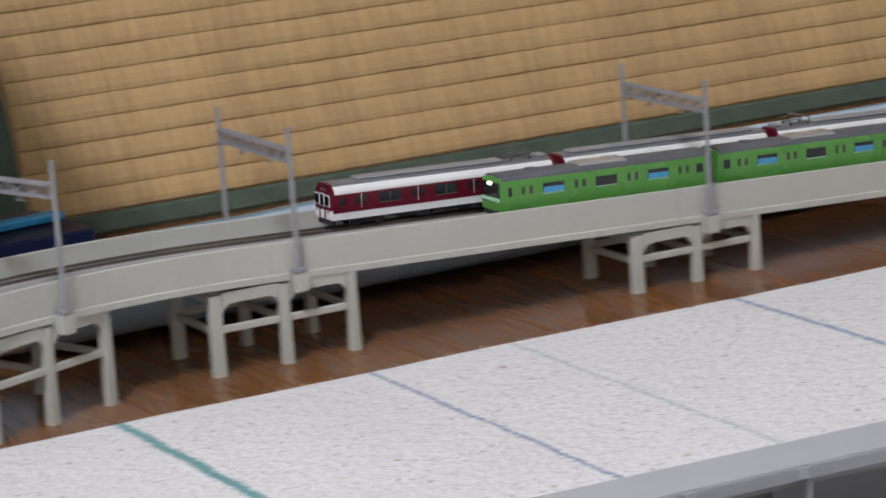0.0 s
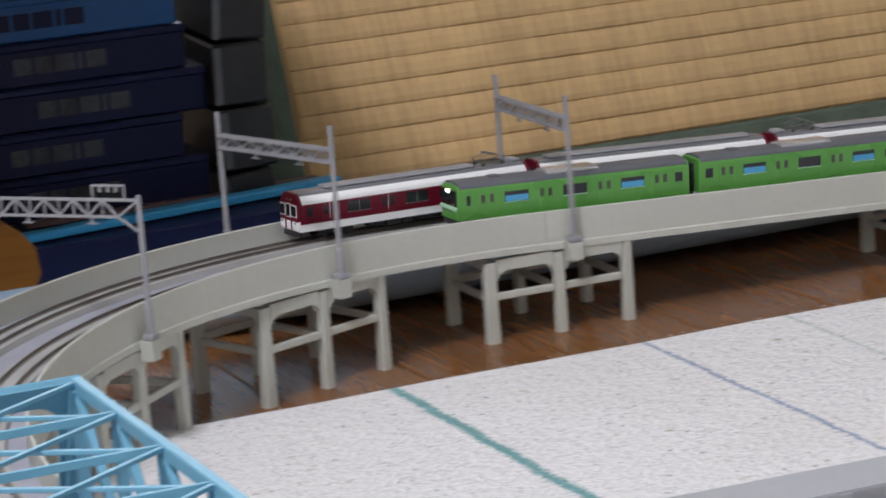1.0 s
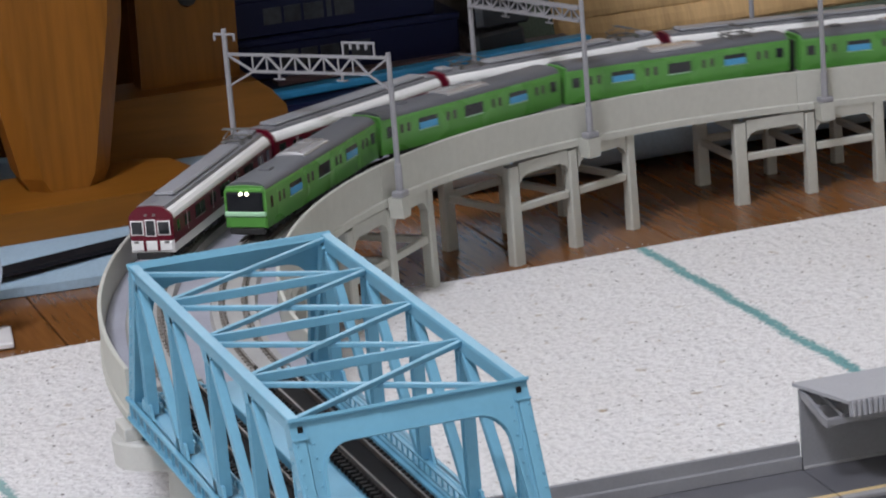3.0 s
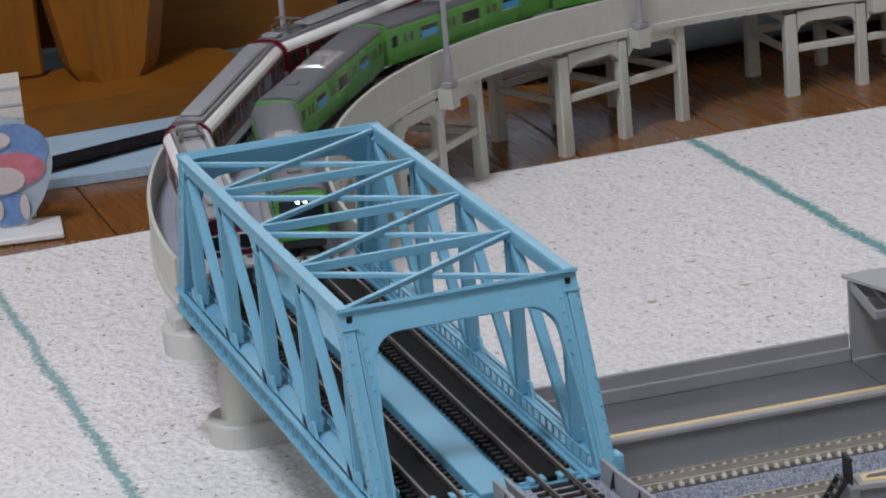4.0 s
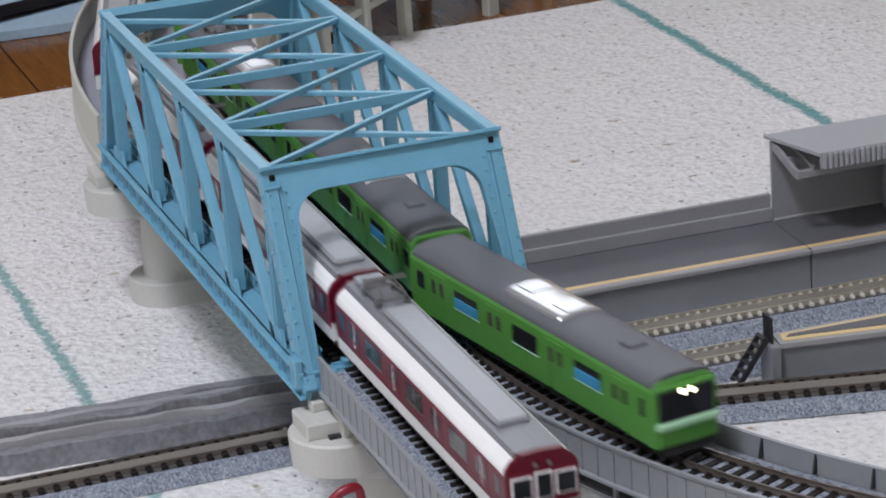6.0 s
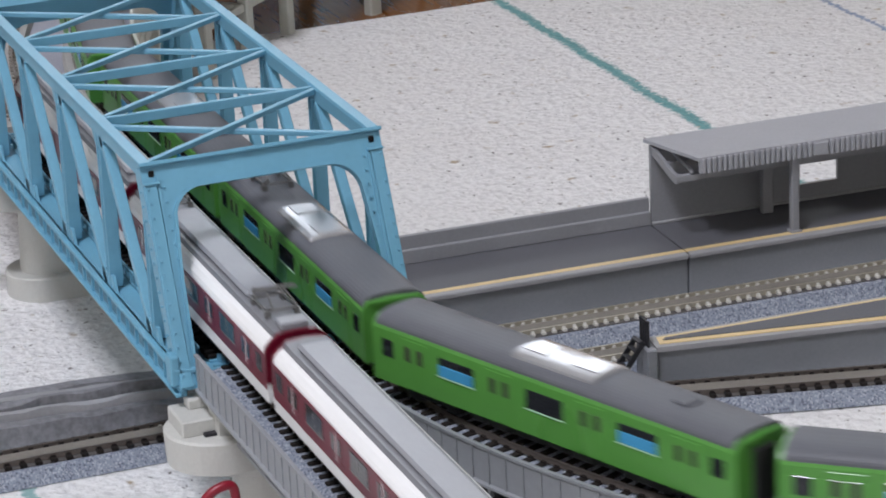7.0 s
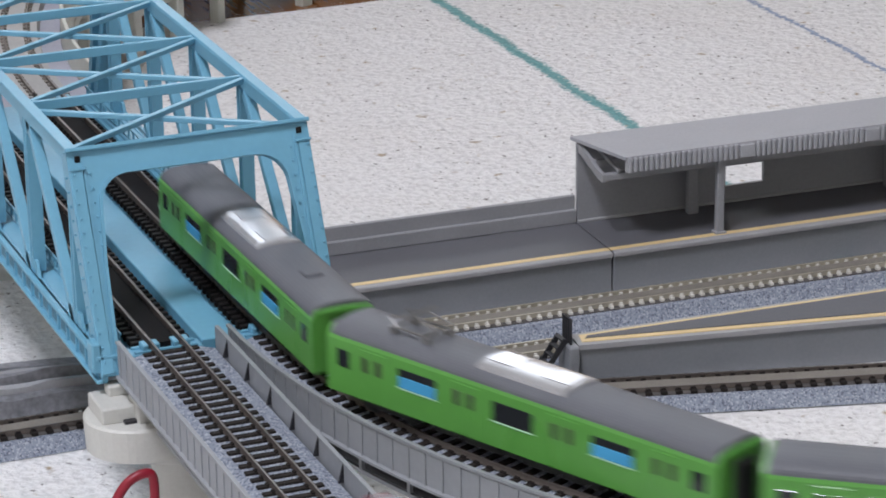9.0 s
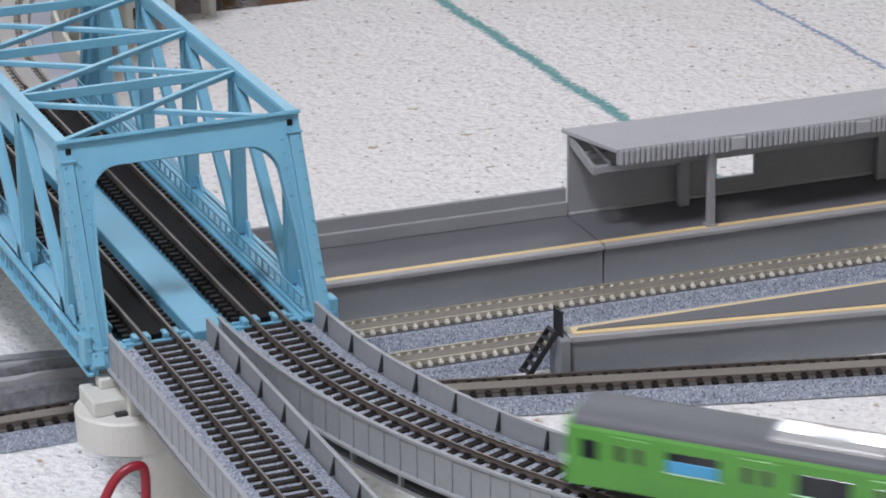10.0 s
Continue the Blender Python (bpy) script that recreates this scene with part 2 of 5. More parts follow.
def box(bm, c, s, bevel=0.0, turn=None, mat=0):
    """A box about c of size s, its edges bevelled."""
    m = Matrix.Translation(c) @ (turn if turn is not None else Matrix()) @ Matrix.Diagonal((*s, 1))
    g = bmesh.ops.create_cube(bm, size=1, matrix=m)
    faces = {f for v in g["verts"] for f in v.link_faces}
    for f in faces:
        f.material_index = mat
    if bevel:
        edges = list({e for v in g["verts"] for e in v.link_edges})
        r = bmesh.ops.bevel(bm, geom=edges, offset=bevel, segments=1, affect="EDGES", profile=0.5)
        for f in r["faces"]:
            f.material_index = mat
    return bm


def bar(bm, p, q, w, h, bevel=0.0, up=(0, 0, 1), mat=0):
    """A straight bar from p to q, w wide and h high."""
    p, q = Vector(p), Vector(q)
    d = (q - p).normalized()
    side = d.cross(Vector(up))
    side = side.normalized() if side.length > 1e-6 else Vector((1, 0, 0))
    top = side.cross(d)
    turn = Matrix((side, d, top)).transposed().to_4x4()
    return box(bm, (p + q) / 2, (w, (q - p).length, h), bevel, turn, mat)


def rod(bm, p, q, r, segments=8, r2=None, mat=0):
    p, q = Vector(p), Vector(q)
    turn = (q - p).to_track_quat("Z", "Y").to_matrix().to_4x4()
    g = bmesh.ops.create_cone(bm, cap_ends=True, segments=segments, radius1=r, radius2=r if r2 is None else r2, depth=(q - p).length, matrix=Matrix.Translation((p + q) / 2) @ turn)
    for v in g["verts"]:
        for f in v.link_faces:
            f.material_index = mat
    return bm


def prism(bm, outline, to_world, thickness, mat=0):
    """A flat outline (a, b), given depth along its own normal; to_world places (a, b, depth)."""
    lo = [bm.verts.new(to_world(a, b, 0)) for a, b in outline]
    hi = [bm.verts.new(to_world(a, b, thickness)) for a, b in outline]
    n = len(outline)
    fs = [bm.faces.new(lo), bm.faces.new(hi[::-1])]
    fs += [bm.faces.new((lo[i], hi[i], hi[(i + 1) % n], lo[(i + 1) % n])) for i in range(n)]
    for f in fs:
        f.material_index = mat
    return bm


def stadium(half_x, half_y, steps=22):
    """A long oval: two half circles of radius half_y joined by straight sides."""
    pts = []
    for sx, a0 in ((1, -90), (-1, 90)):
        for i in range(steps):
            a = radians(a0 + 180 * i / (steps - 1))
            pts.append((sx * (half_x - half_y) + half_y * math.cos(a), half_y * math.sin(a)))
    return pts


def rings(bm, loops, mat=0, cap=True):
    """Joins loops of points with equal counts into one closed skin."""
    vs = [[bm.verts.new(p) for p in loop] for loop in loops]
    n = len(vs[0])
    fs = []
    for a, b in zip(vs, vs[1:]):
        fs += [bm.faces.new((a[i], a[(i + 1) % n], b[(i + 1) % n], b[i])) for i in range(n)]
    if cap:
        fs += [bm.faces.new(vs[0][::-1]), bm.faces.new(vs[-1])]
    for f in fs:
        f.material_index = mat
    return bm


def sweep(bm, profile, line, u0, u1, step, mat=0):
    """Carries a profile (across, up) along line(u) = place, way across."""
    n = max(1, math.ceil((u1 - u0) / step))
    loops = []
    for i in range(n + 1):
        p, across = line(u0 + (u1 - u0) * i / n)
        loops.append([p + across * a + Vector((0, 0, b)) for a, b in profile])
    return rings(bm, loops, mat)


# ---- lines of the tracks ----
RAIL_Z = 0.0655
BRIDGE = 0.248
TURN = Vector((0.3975, 0.248))
MID_R = 0.3975
GREEN_R, RED_R = 0.282, 0.315
RED_STRAIGHT = 0.186


def fall(s):
    """How far the viaduct has come down, s metres past the bridge."""
    if s < 0.1:
        return 0.0
    if s < 0.433:
        return 0.063 * (s - 0.1) ** 2
    return 0.063 * 0.333 ** 2 + 0.042 * (s - 0.433)


def line_at(u, offset):
    """Place of the rail top and the way across (to the outside of the viaduct's curve), u metres from the bridge's near end,
    on a line that lies offset metres to the outside of the middle."""
    x0 = -offset
    if u <= BRIDGE:
        return Vector((x0, u, RAIL_Z)), Vector((-1, 0, 0))
    r = MID_R + offset
    turn = r * math.pi / 2
    if u < BRIDGE + turn:
        a = (u - BRIDGE) / r
        return (Vector((TURN.x - r * math.cos(a), TURN.y + r * math.sin(a), RAIL_Z - fall(a * MID_R))), Vector((-math.cos(a), math.sin(a), 0)))
    s = u - BRIDGE - turn
    return Vector((TURN.x + s, TURN.y + r, RAIL_Z - fall(MID_R * math.pi / 2 + s))), Vector((0, 1, 0))


def mid_line(s):
    """The middle of the viaduct, s metres past the bridge."""
    return line_at(BRIDGE + s, 0.0)


def near_curve(u, x0, straight, r):
    """The single tracks on the camera's side of the bridge: straight, a quarter turn, straight again; u runs away from the bridge."""
    if u <= straight:
        return Vector((x0, -u, RAIL_Z)), Vector((-1, 0, 0))
    a = (u - straight) / r
    if a < math.pi / 2:
        return Vector((x0 + r - r * math.cos(a), -straight - r * math.sin(a), RAIL_Z)), Vector((-math.cos(a), -math.sin(a), 0))
    s = u - straight - r * math.pi / 2
    return Vector((x0 + r + s, -straight - r, RAIL_Z)), Vector((0, -1, 0))


def train_line(u, green):
    if u >= 0:
        return line_at(u, -0.0165 if green else 0.0165)[0]
    if green:
        return near_curve(-u, 0.0165, 0.003, GREEN_R)[0]
    return near_curve(-u, -0.0165, RED_STRAIGHT, RED_R)[0]


# ---- the room ----
def room():
    z0 = -0.007
    floor = part("floor", box(bmesh.new(), (0.6, 0.3, z0 - 0.024), (5.4, 5.0, 0.04)), FLOOR_GAP, None, "brown varnished wooden floor")
    tagged(floor, "glossy brown varnished plank floor", "floor", kind="structure")
    x = -0.7235
    bm = box(bmesh.new(), (0, 0, 0), (0.0757, 1.6, 0.004), 0.0006)
    me = part("plank", bm, WOOD_FLOOR, floor)
    me.location = (x, 1.2 - 0.3, z0 - 0.002)
    k = 1
    while x < 1.9:
        x += 0.0765
        shared("plank", me.data, floor, Matrix.Translation((x, 0.9, z0 - 0.002)))
        k += 1
    w, e, s, n, top = -1.9, 3.1, -2.0, 2.6, 2.4
    for name, c, size in (("wall_west", (w - 0.05, 0.3, 1.2), (0.1, 4.8, 2.5)), ("wall_east", (e + 0.05, 0.3, 1.2), (0.1, 4.8, 2.5)),
                          ("wall_south", (0.6, s - 0.05, 1.2), (5.2, 0.1, 2.5))):
        tagged(part(name, box(bmesh.new(), c, size), WALL_PAINT), "plain cream papered room wall", "wall", kind="structure")
    # north wall with its window opening
    wx0, wx1, wz0, wz1 = 0.35, 2.35, 0.68, 1.82
    north = empty("wall_north")
    tagged(north, "cream papered room wall with a wide window", "wall", kind="structure")
    for c, size in (((-0.825, n + 0.05, 1.2), (2.35, 0.1, 2.5)), ((2.775, n + 0.05, 1.2), (0.85, 0.1, 2.5)),
                    ((1.35, n + 0.05, 0.315), (2.0, 0.1, 0.73)), ((1.35, n + 0.05, 2.135), (2.0, 0.1, 0.63))):
        part("wall_panel", box(bmesh.new(), c, size), WALL_PAINT, north)
    win = empty("window_1")
    tagged(win, "wide sliding window with bright frosted panes", "window", kind="structure")
    for c, size in (((1.35, n + 0.03, wz0 + 0.02), (2.0, 0.05, 0.04)), ((1.35, n + 0.03, wz1 - 0.02), (2.0, 0.05, 0.04)), ((wx0 + 0.02, n + 0.03, 1.25), (0.04, 0.05, 1.06)), ((wx1 - 0.02, n + 0.03, 1.25), (0.04, 0.05, 1.06)), ((1.35, n + 0.03, 1.25), (0.05, 0.05, 1.06))):
        part("window_frame", box(bmesh.new(), c, size, 0.003), STEEL, win)
    for x in (0.85, 1.85):
        part("pane", box(bmesh.new(), (x, n + 0.05, 1.25), (0.93, 0.006, 1.06)), PANE_GLOW, win)
    tagged(part("ceiling", box(bmesh.new(), (0.6, 0.3, top + 0.05), (5.2, 4.8, 0.1)), CEILING), "plain white boarded ceiling", "ceiling", kind="structure")
    lamp = empty("ceiling_lamp", pose(-0.88, -0.65, 2.33))
    tagged(lamp, "round white ceiling lamp, lit", "ceiling lamp")
    part("cover", rings(bmesh.new(), [[(r * math.cos(a * math.pi / 16), r * math.sin(a * math.pi / 16), z) for a in range(32)] for r, z in ((0.28, 0.07), (0.30, 0.03), (0.27, 0.0), (0.20, -0.012))]), LAMP_COVER, lamp)
    # carpet: thick felt sheet with an uneven cut edge
    bm = bmesh.new()
    xs = [-1.2 + 0.02 * i for i in range(141)]
    rows = []
    for i, x in enumerate(xs):
        e1 = 0.547 + 0.003 * noise.noise((x * 7, 0, 0)) + 0.0012 * noise.noise((x * 60, 3, 0))
        rows.append([bm.verts.new((x, y, z)) for y, z in ((-1.5, -0.0068), (-1.5, -0.0003), (e1 - 0.006, 0.0), (e1, -0.0018), (e1 + 0.001, -0.0068))])
    for a, b in zip(rows, rows[1:]):
        for i in range(5):
            bm.faces.new((a[i], a[(i + 1) % 5], b[(i + 1) % 5], b[i]))
    bm.faces.new(rows[0]), bm.faces.new(rows[-1])
    rug = part("carpet", bm, CARPET)
    tagged(rug, "white flecked felt carpet with green and blue pen lines", "carpet")
    fuzz = bmesh.new()
    rnd = random.Random(4)
    for i in range(1100):
        x = rnd.uniform(-0.35, 0.9)
        y = 0.547 + 0.003 * noise.noise((x * 7, 0, 0)) + 0.0012 * noise.noise((x * 60, 3, 0))
        z = rnd.uniform(-0.004, 0.0)
        tip = Vector((x + rnd.uniform(-0.003, 0.003), y + rnd.uniform(0.0003, 0.0010), z + rnd.uniform(-0.001, 0.0003)))
        a = fuzz.verts.new((x - 0.0003, y - 0.001, z)), fuzz.verts.new((x + 0.0003, y - 0.001, z)), fuzz.verts.new(tip)
        fuzz.faces.new(a)
    tagged(part("edge_fibres", fuzz, CARPET, rug), kind="stuff")


# ---- the viaduct ----
def viaduct_section(s0, s1, name_label):
    t = empty("viaduct_section")
    tagged(t, name_label, "model viaduct", "viaduct sections")
    g = 0.00012
    curve = s0 < 0.62
    step = 0.012 if curve else 0.12
    part("deck", sweep(bmesh.new(), [(-0.0338, -0.0120), (0.0338, -0.0120), (0.0338, -0.0045), (-0.0338, -0.0045)], mid_line, s0 + g, s1 - g, step), SLAB, t)
    for nm, sgn in (("inner_wall", -1), ("outer_wall", 1)):
        bm = bmesh.new()
        prof = [(0.0341, -0.0132), (0.0364, -0.0132), (0.0364, -0.0100), (0.0358, -0.0094), (0.0358, 0.0066), (0.0354, 0.0070), (0.0344, 0.0070), (0.0341, 0.0066)]
        sweep(bm, [(a * sgn, b) for a, b in prof], mid_line, s0 + g, s1 - g, step)
        part(nm, bm, CONCRETE, t)
    # raised track beds with moulded sleepers and four rails
    for c in (-0.0165, 0.0165):
        part("track_bed", sweep(bmesh.new(), [(c - 0.0095, -0.0044), (c + 0.0095, -0.0044), (c + 0.0085, -0.0017), (c - 0.0085, -0.0017)], mid_line, s0 + g, s1 - g, step), SLAB_SLEEPER, t)
        bm = bmesh.new()
        n = int((s1 - s0) / 0.0046)
        for i in range(n):
            p, ac = mid_line(s0 + (i + 0.5) * (s1 - s0) / n)
            for k in (-0.0045, 0.0045):
                q = p + ac * (c + k)
                bar(bm, q - ac * 0.0014 + Vector((0, 0, -0.0016)), q + ac * 0.0014 + Vector((0, 0, -0.0016)), 0.0019, 0.0011)
        tagged(part("fastening_strip", bm, TIE_BED, t), kind="stuff")
        for k in (-0.0045, 0.0045):
            a = c + k
            part("rail", sweep(bmesh.new(), [(a - 0.00035, -0.0018), (a + 0.00035, -0.0018), (a + 0.00035, 0), (a - 0.00035, 0)], mid_line, s0 + g, s1 - g, step), RAIL_SIDE, t)
    return t


def frame_pier(s):
    """Two three-legged frames under the viaduct, joined by cross beams; built at its own place along the line."""
    p, ac = mid_line(s)
    along = Vector((ac.y, -ac.x, 0))
    base = Vector((p.x, p.y, -0.007))
    m = Matrix((along, ac, Vector((0, 0, 1)))).transposed().to_4x4()
    m.translation = base
    t = empty("viaduct_pier", m)
    tagged(t, "pale grey six-legged plastic viaduct pier on the wooden floor", "model pier", "viaduct piers")
    h = p.z - 0.0137 + 0.007
    for row in (-0.0335, 0.0165):
        for k, w in ((-0.039, 0.0068), (0.0, 0.0056), (0.039, 0.0056)):
            loops = []
            for z, f in ((0, 1.06), (h * 0.5, 1.0), (h - 0.001, 0.97)):
                a, b = w / 2 * f, 0.0027 * f
                c = 0.0007
                loops.append([(k + x, row + y, z) for x, y in ((-a + c, -b), (a - c, -b), (a, -b + c), (a, b - c), (a - c, b), (-a + c, b), (-a, b - c), (-a, -b + c))])
            part("leg", rings(bmesh.new(), loops), CONCRETE_SHADE, t)
        # top beam with haunched corners, in two bays
        for x0, x1 in ((-0.0354, -0.0034), (0.0034, 0.0356)):
            c = 0.005
            out = [(x0, h), (x0, h - 0.0105), (x0 + c * 0.4, h - 0.0075), (x0 + c, h - 0.006), (x1 - c, h - 0.006), (x1 - c * 0.4, h - 0.0075), (x1, h - 0.0105), (x1, h)]
            part("top_beam", prism(bmesh.new(), out, lambda a, b, d, row=row: (a, row - 0.0022 + d, b), 0.0044), CONCRETE_SHADE, t)
            part("brace", box(bmesh.new(), ((x0 + x1) / 2, row, h * 0.53 + 0.001), (x1 - x0, 0.0032, 0.0036), 0.0004), CONCRETE_SHADE, t)
    for k in (-0.039, 0.0, 0.039):
        part("cross_beam", box(bmesh.new(), (k, -0.0085, h - 0.003), (0.0044, 0.0440, 0.0056), 0.0004), CONCRETE_SHADE, t)
        part("cross_brace", box(bmesh.new(), (k, -0.0085, h * 0.53), (0.0030, 0.0440, 0.0034), 0.0004), CONCRETE_SHADE, t)
    return t


def catenary_mast(s, heavy):
    """Two posts in brackets outside the walls, and a lattice beam across both tracks."""
    p, ac = mid_line(s)
    along = Vector((ac.y, -ac.x, 0))
    m = Matrix((along, ac, Vector((0, 0, 1)))).transposed().to_4x4()
    m.translation = p
    t = empty("catenary_mast", m)
    tagged(t, "grey plastic portal mast clipped to the viaduct walls", "model mast", "catenary masts")
    top = 0.0670
    for sgn in (-1, 1):
        y = -0.0410 if sgn < 0 else 0.0440
        bm = bmesh.new()
        prism(bm, [(-0.0042, -0.009), (0.0042, -0.009), (0.0034, -0.0185), (-0.0034, -0.0185)], lambda a, b, d, sgn=sgn, y=y: (a, sgn * (0.0366 + d * (abs(y) - 0.0338) / 0.0060), b), 0.0060)
        part("bracket", bm, CONCRETE_SHADE, t)
        part("foot", box(bmesh.new(), (0, y, -0.0075), (0.0072, 0.0056, 0.0028), 0.0005), MAST, t)
        part("post", rings(bmesh.new(), [[(r * math.cos(a * math.pi / 4 + 0.39), y + r * math.sin(a * math.pi / 4 + 0.39), z) for a in range(8)] for r, z in ((0.0018, -0.0064), (0.0018, 0.006), (0.0014, 0.0064), (0.0012, top if heavy or sgn > 0 else top - 0.0095))]), MAST, t)
    z1, z0 = top - 0.0118, top - (0.0180 if heavy else 0.0196)
    n = 12 if heavy else 8
    for x in ((-0.0016, 0.0016) if heavy else (0.0,)):
        part("beam_chord", bar(bmesh.new(), (x, -0.0405, z1), (x, 0.0435, z1), 0.0011, 0.0013), MAST, t)
        part("beam_chord", bar(bmesh.new(), (x, -0.030 if not heavy else -0.0405, z0), (x, 0.030 if not heavy else 0.0435, z0), 0.0010, 0.0012), MAST, t)
    bm = bmesh.new()
    half = 0.0400 if heavy else 0.030
    for i in range(n):
        a, b = -half + 2 * half * i / n, -half + 2 * half * (i + 1) / n
        zz = (z0, z1) if (i % 2 == 0) else (z1, z0)
        bar(bm, (0, a, zz[0]), (0, b, zz[1]), 0.0009, 0.0009)
        bar(bm, (0, b, z0), (0, b, z1), 0.0007, 0.0007)
    if heavy:
        for i in range(n + 1):
            a = -half + 2 * half * i / n
            bar(bm, (-0.0016, a, z1), (0.0016, a, z1), 0.0008, 0.0008)
            bar(bm, (-0.0016, a, z0), (0.0016, a, z0), 0.0008, 0.0008)
    else:
        bar(bm, (0, -0.030, z0), (0, -0.0405, z1 - 0.0002), 0.0009, 0.0009)
        bar(bm, (0, 0.030, z0), (0, 0.0435, z1 - 0.0002), 0.0009, 0.0009)
        for sgn in (-1, 1):
            bar(bm, (0, sgn * 0.030, z0), (0, -0.0405 if sgn < 0 else 0.0435, z0 - 0.0070), 0.0009, 0.0009)
    part("lattice", bm, MAST, t)
    # insulator frame over one track, cross arm on the outer post, hangers below the beam
    if not heavy:
        bm = bmesh.new()
        for y in (-0.034, -0.018):
            rod(bm, (0, y, z1), (0, y, z1 + 0.0065), 0.0006, 6)
        rod(bm, (0, -0.0345, z1 + 0.0065), (0, -0.0175, z1 + 0.0065), 0.0006, 6)
        insulators = part("insulator_frame", bm, MAST, t)
        for y in (-0.030, -0.026, -0.022):
            part("insulator", rod(bmesh.new(), (0, y, z1 + 0.0062), (0, y, z1 + 0.0036), 0.0008, 6), MAST, insulators)
        arm = part("cross_arm", rod(bmesh.new(), (0, 0.0385, top - 0.0025), (0, 0.0495, top - 0.0025), 0.0006, 6), MAST, t)
        for y in (0.0388, 0.0492):
            part("insulator", rod(bmesh.new(), (0, y, top - 0.0025), (0, y, top - 0.0054), 0.0007, 6), MAST, arm)
    for y in (-0.0165, 0.0165):
        bm = bmesh.new()
        rod(bm, (0, y, z0), (0, y, z0 - 0.0035), 0.0007, 6)
        rod(bm, (0, y - 0.003, z0 - 0.0033), (0, y + 0.003, z0 - 0.0033), 0.0004, 6)
        part("hanger", bm, MAST, t)
    return t


def viaduct():
    q = MID_R * math.pi / 4
    viaduct_section(0.004, q, "pale grey curved double-track model viaduct section")
    viaduct_section(q, 2 * q, "pale grey curved double-track model viaduct section")
    s = 2 * q
    for i in range(4):
        viaduct_section(s + 0.248 * i, s + 0.248 * (i + 1), "pale grey straight double-track model viaduct section, sloping down")
    for a in (22.5, 45, 67.5, 90):
        frame_pier(MID_R * radians(a) + 0.0065)
    for i in (1, 2):
        frame_pier(s + 0.0075 + 0.252 * i)
    for a, heavy, d in ((45, False, 0.008), (67.5, True, 0.015), (90, True, 0.013)):
        catenary_mast(MID_R * radians(a) + d, heavy)
    for i in (1, 2):
        catenary_mast(s + 0.0125 + 0.253 * i, True)


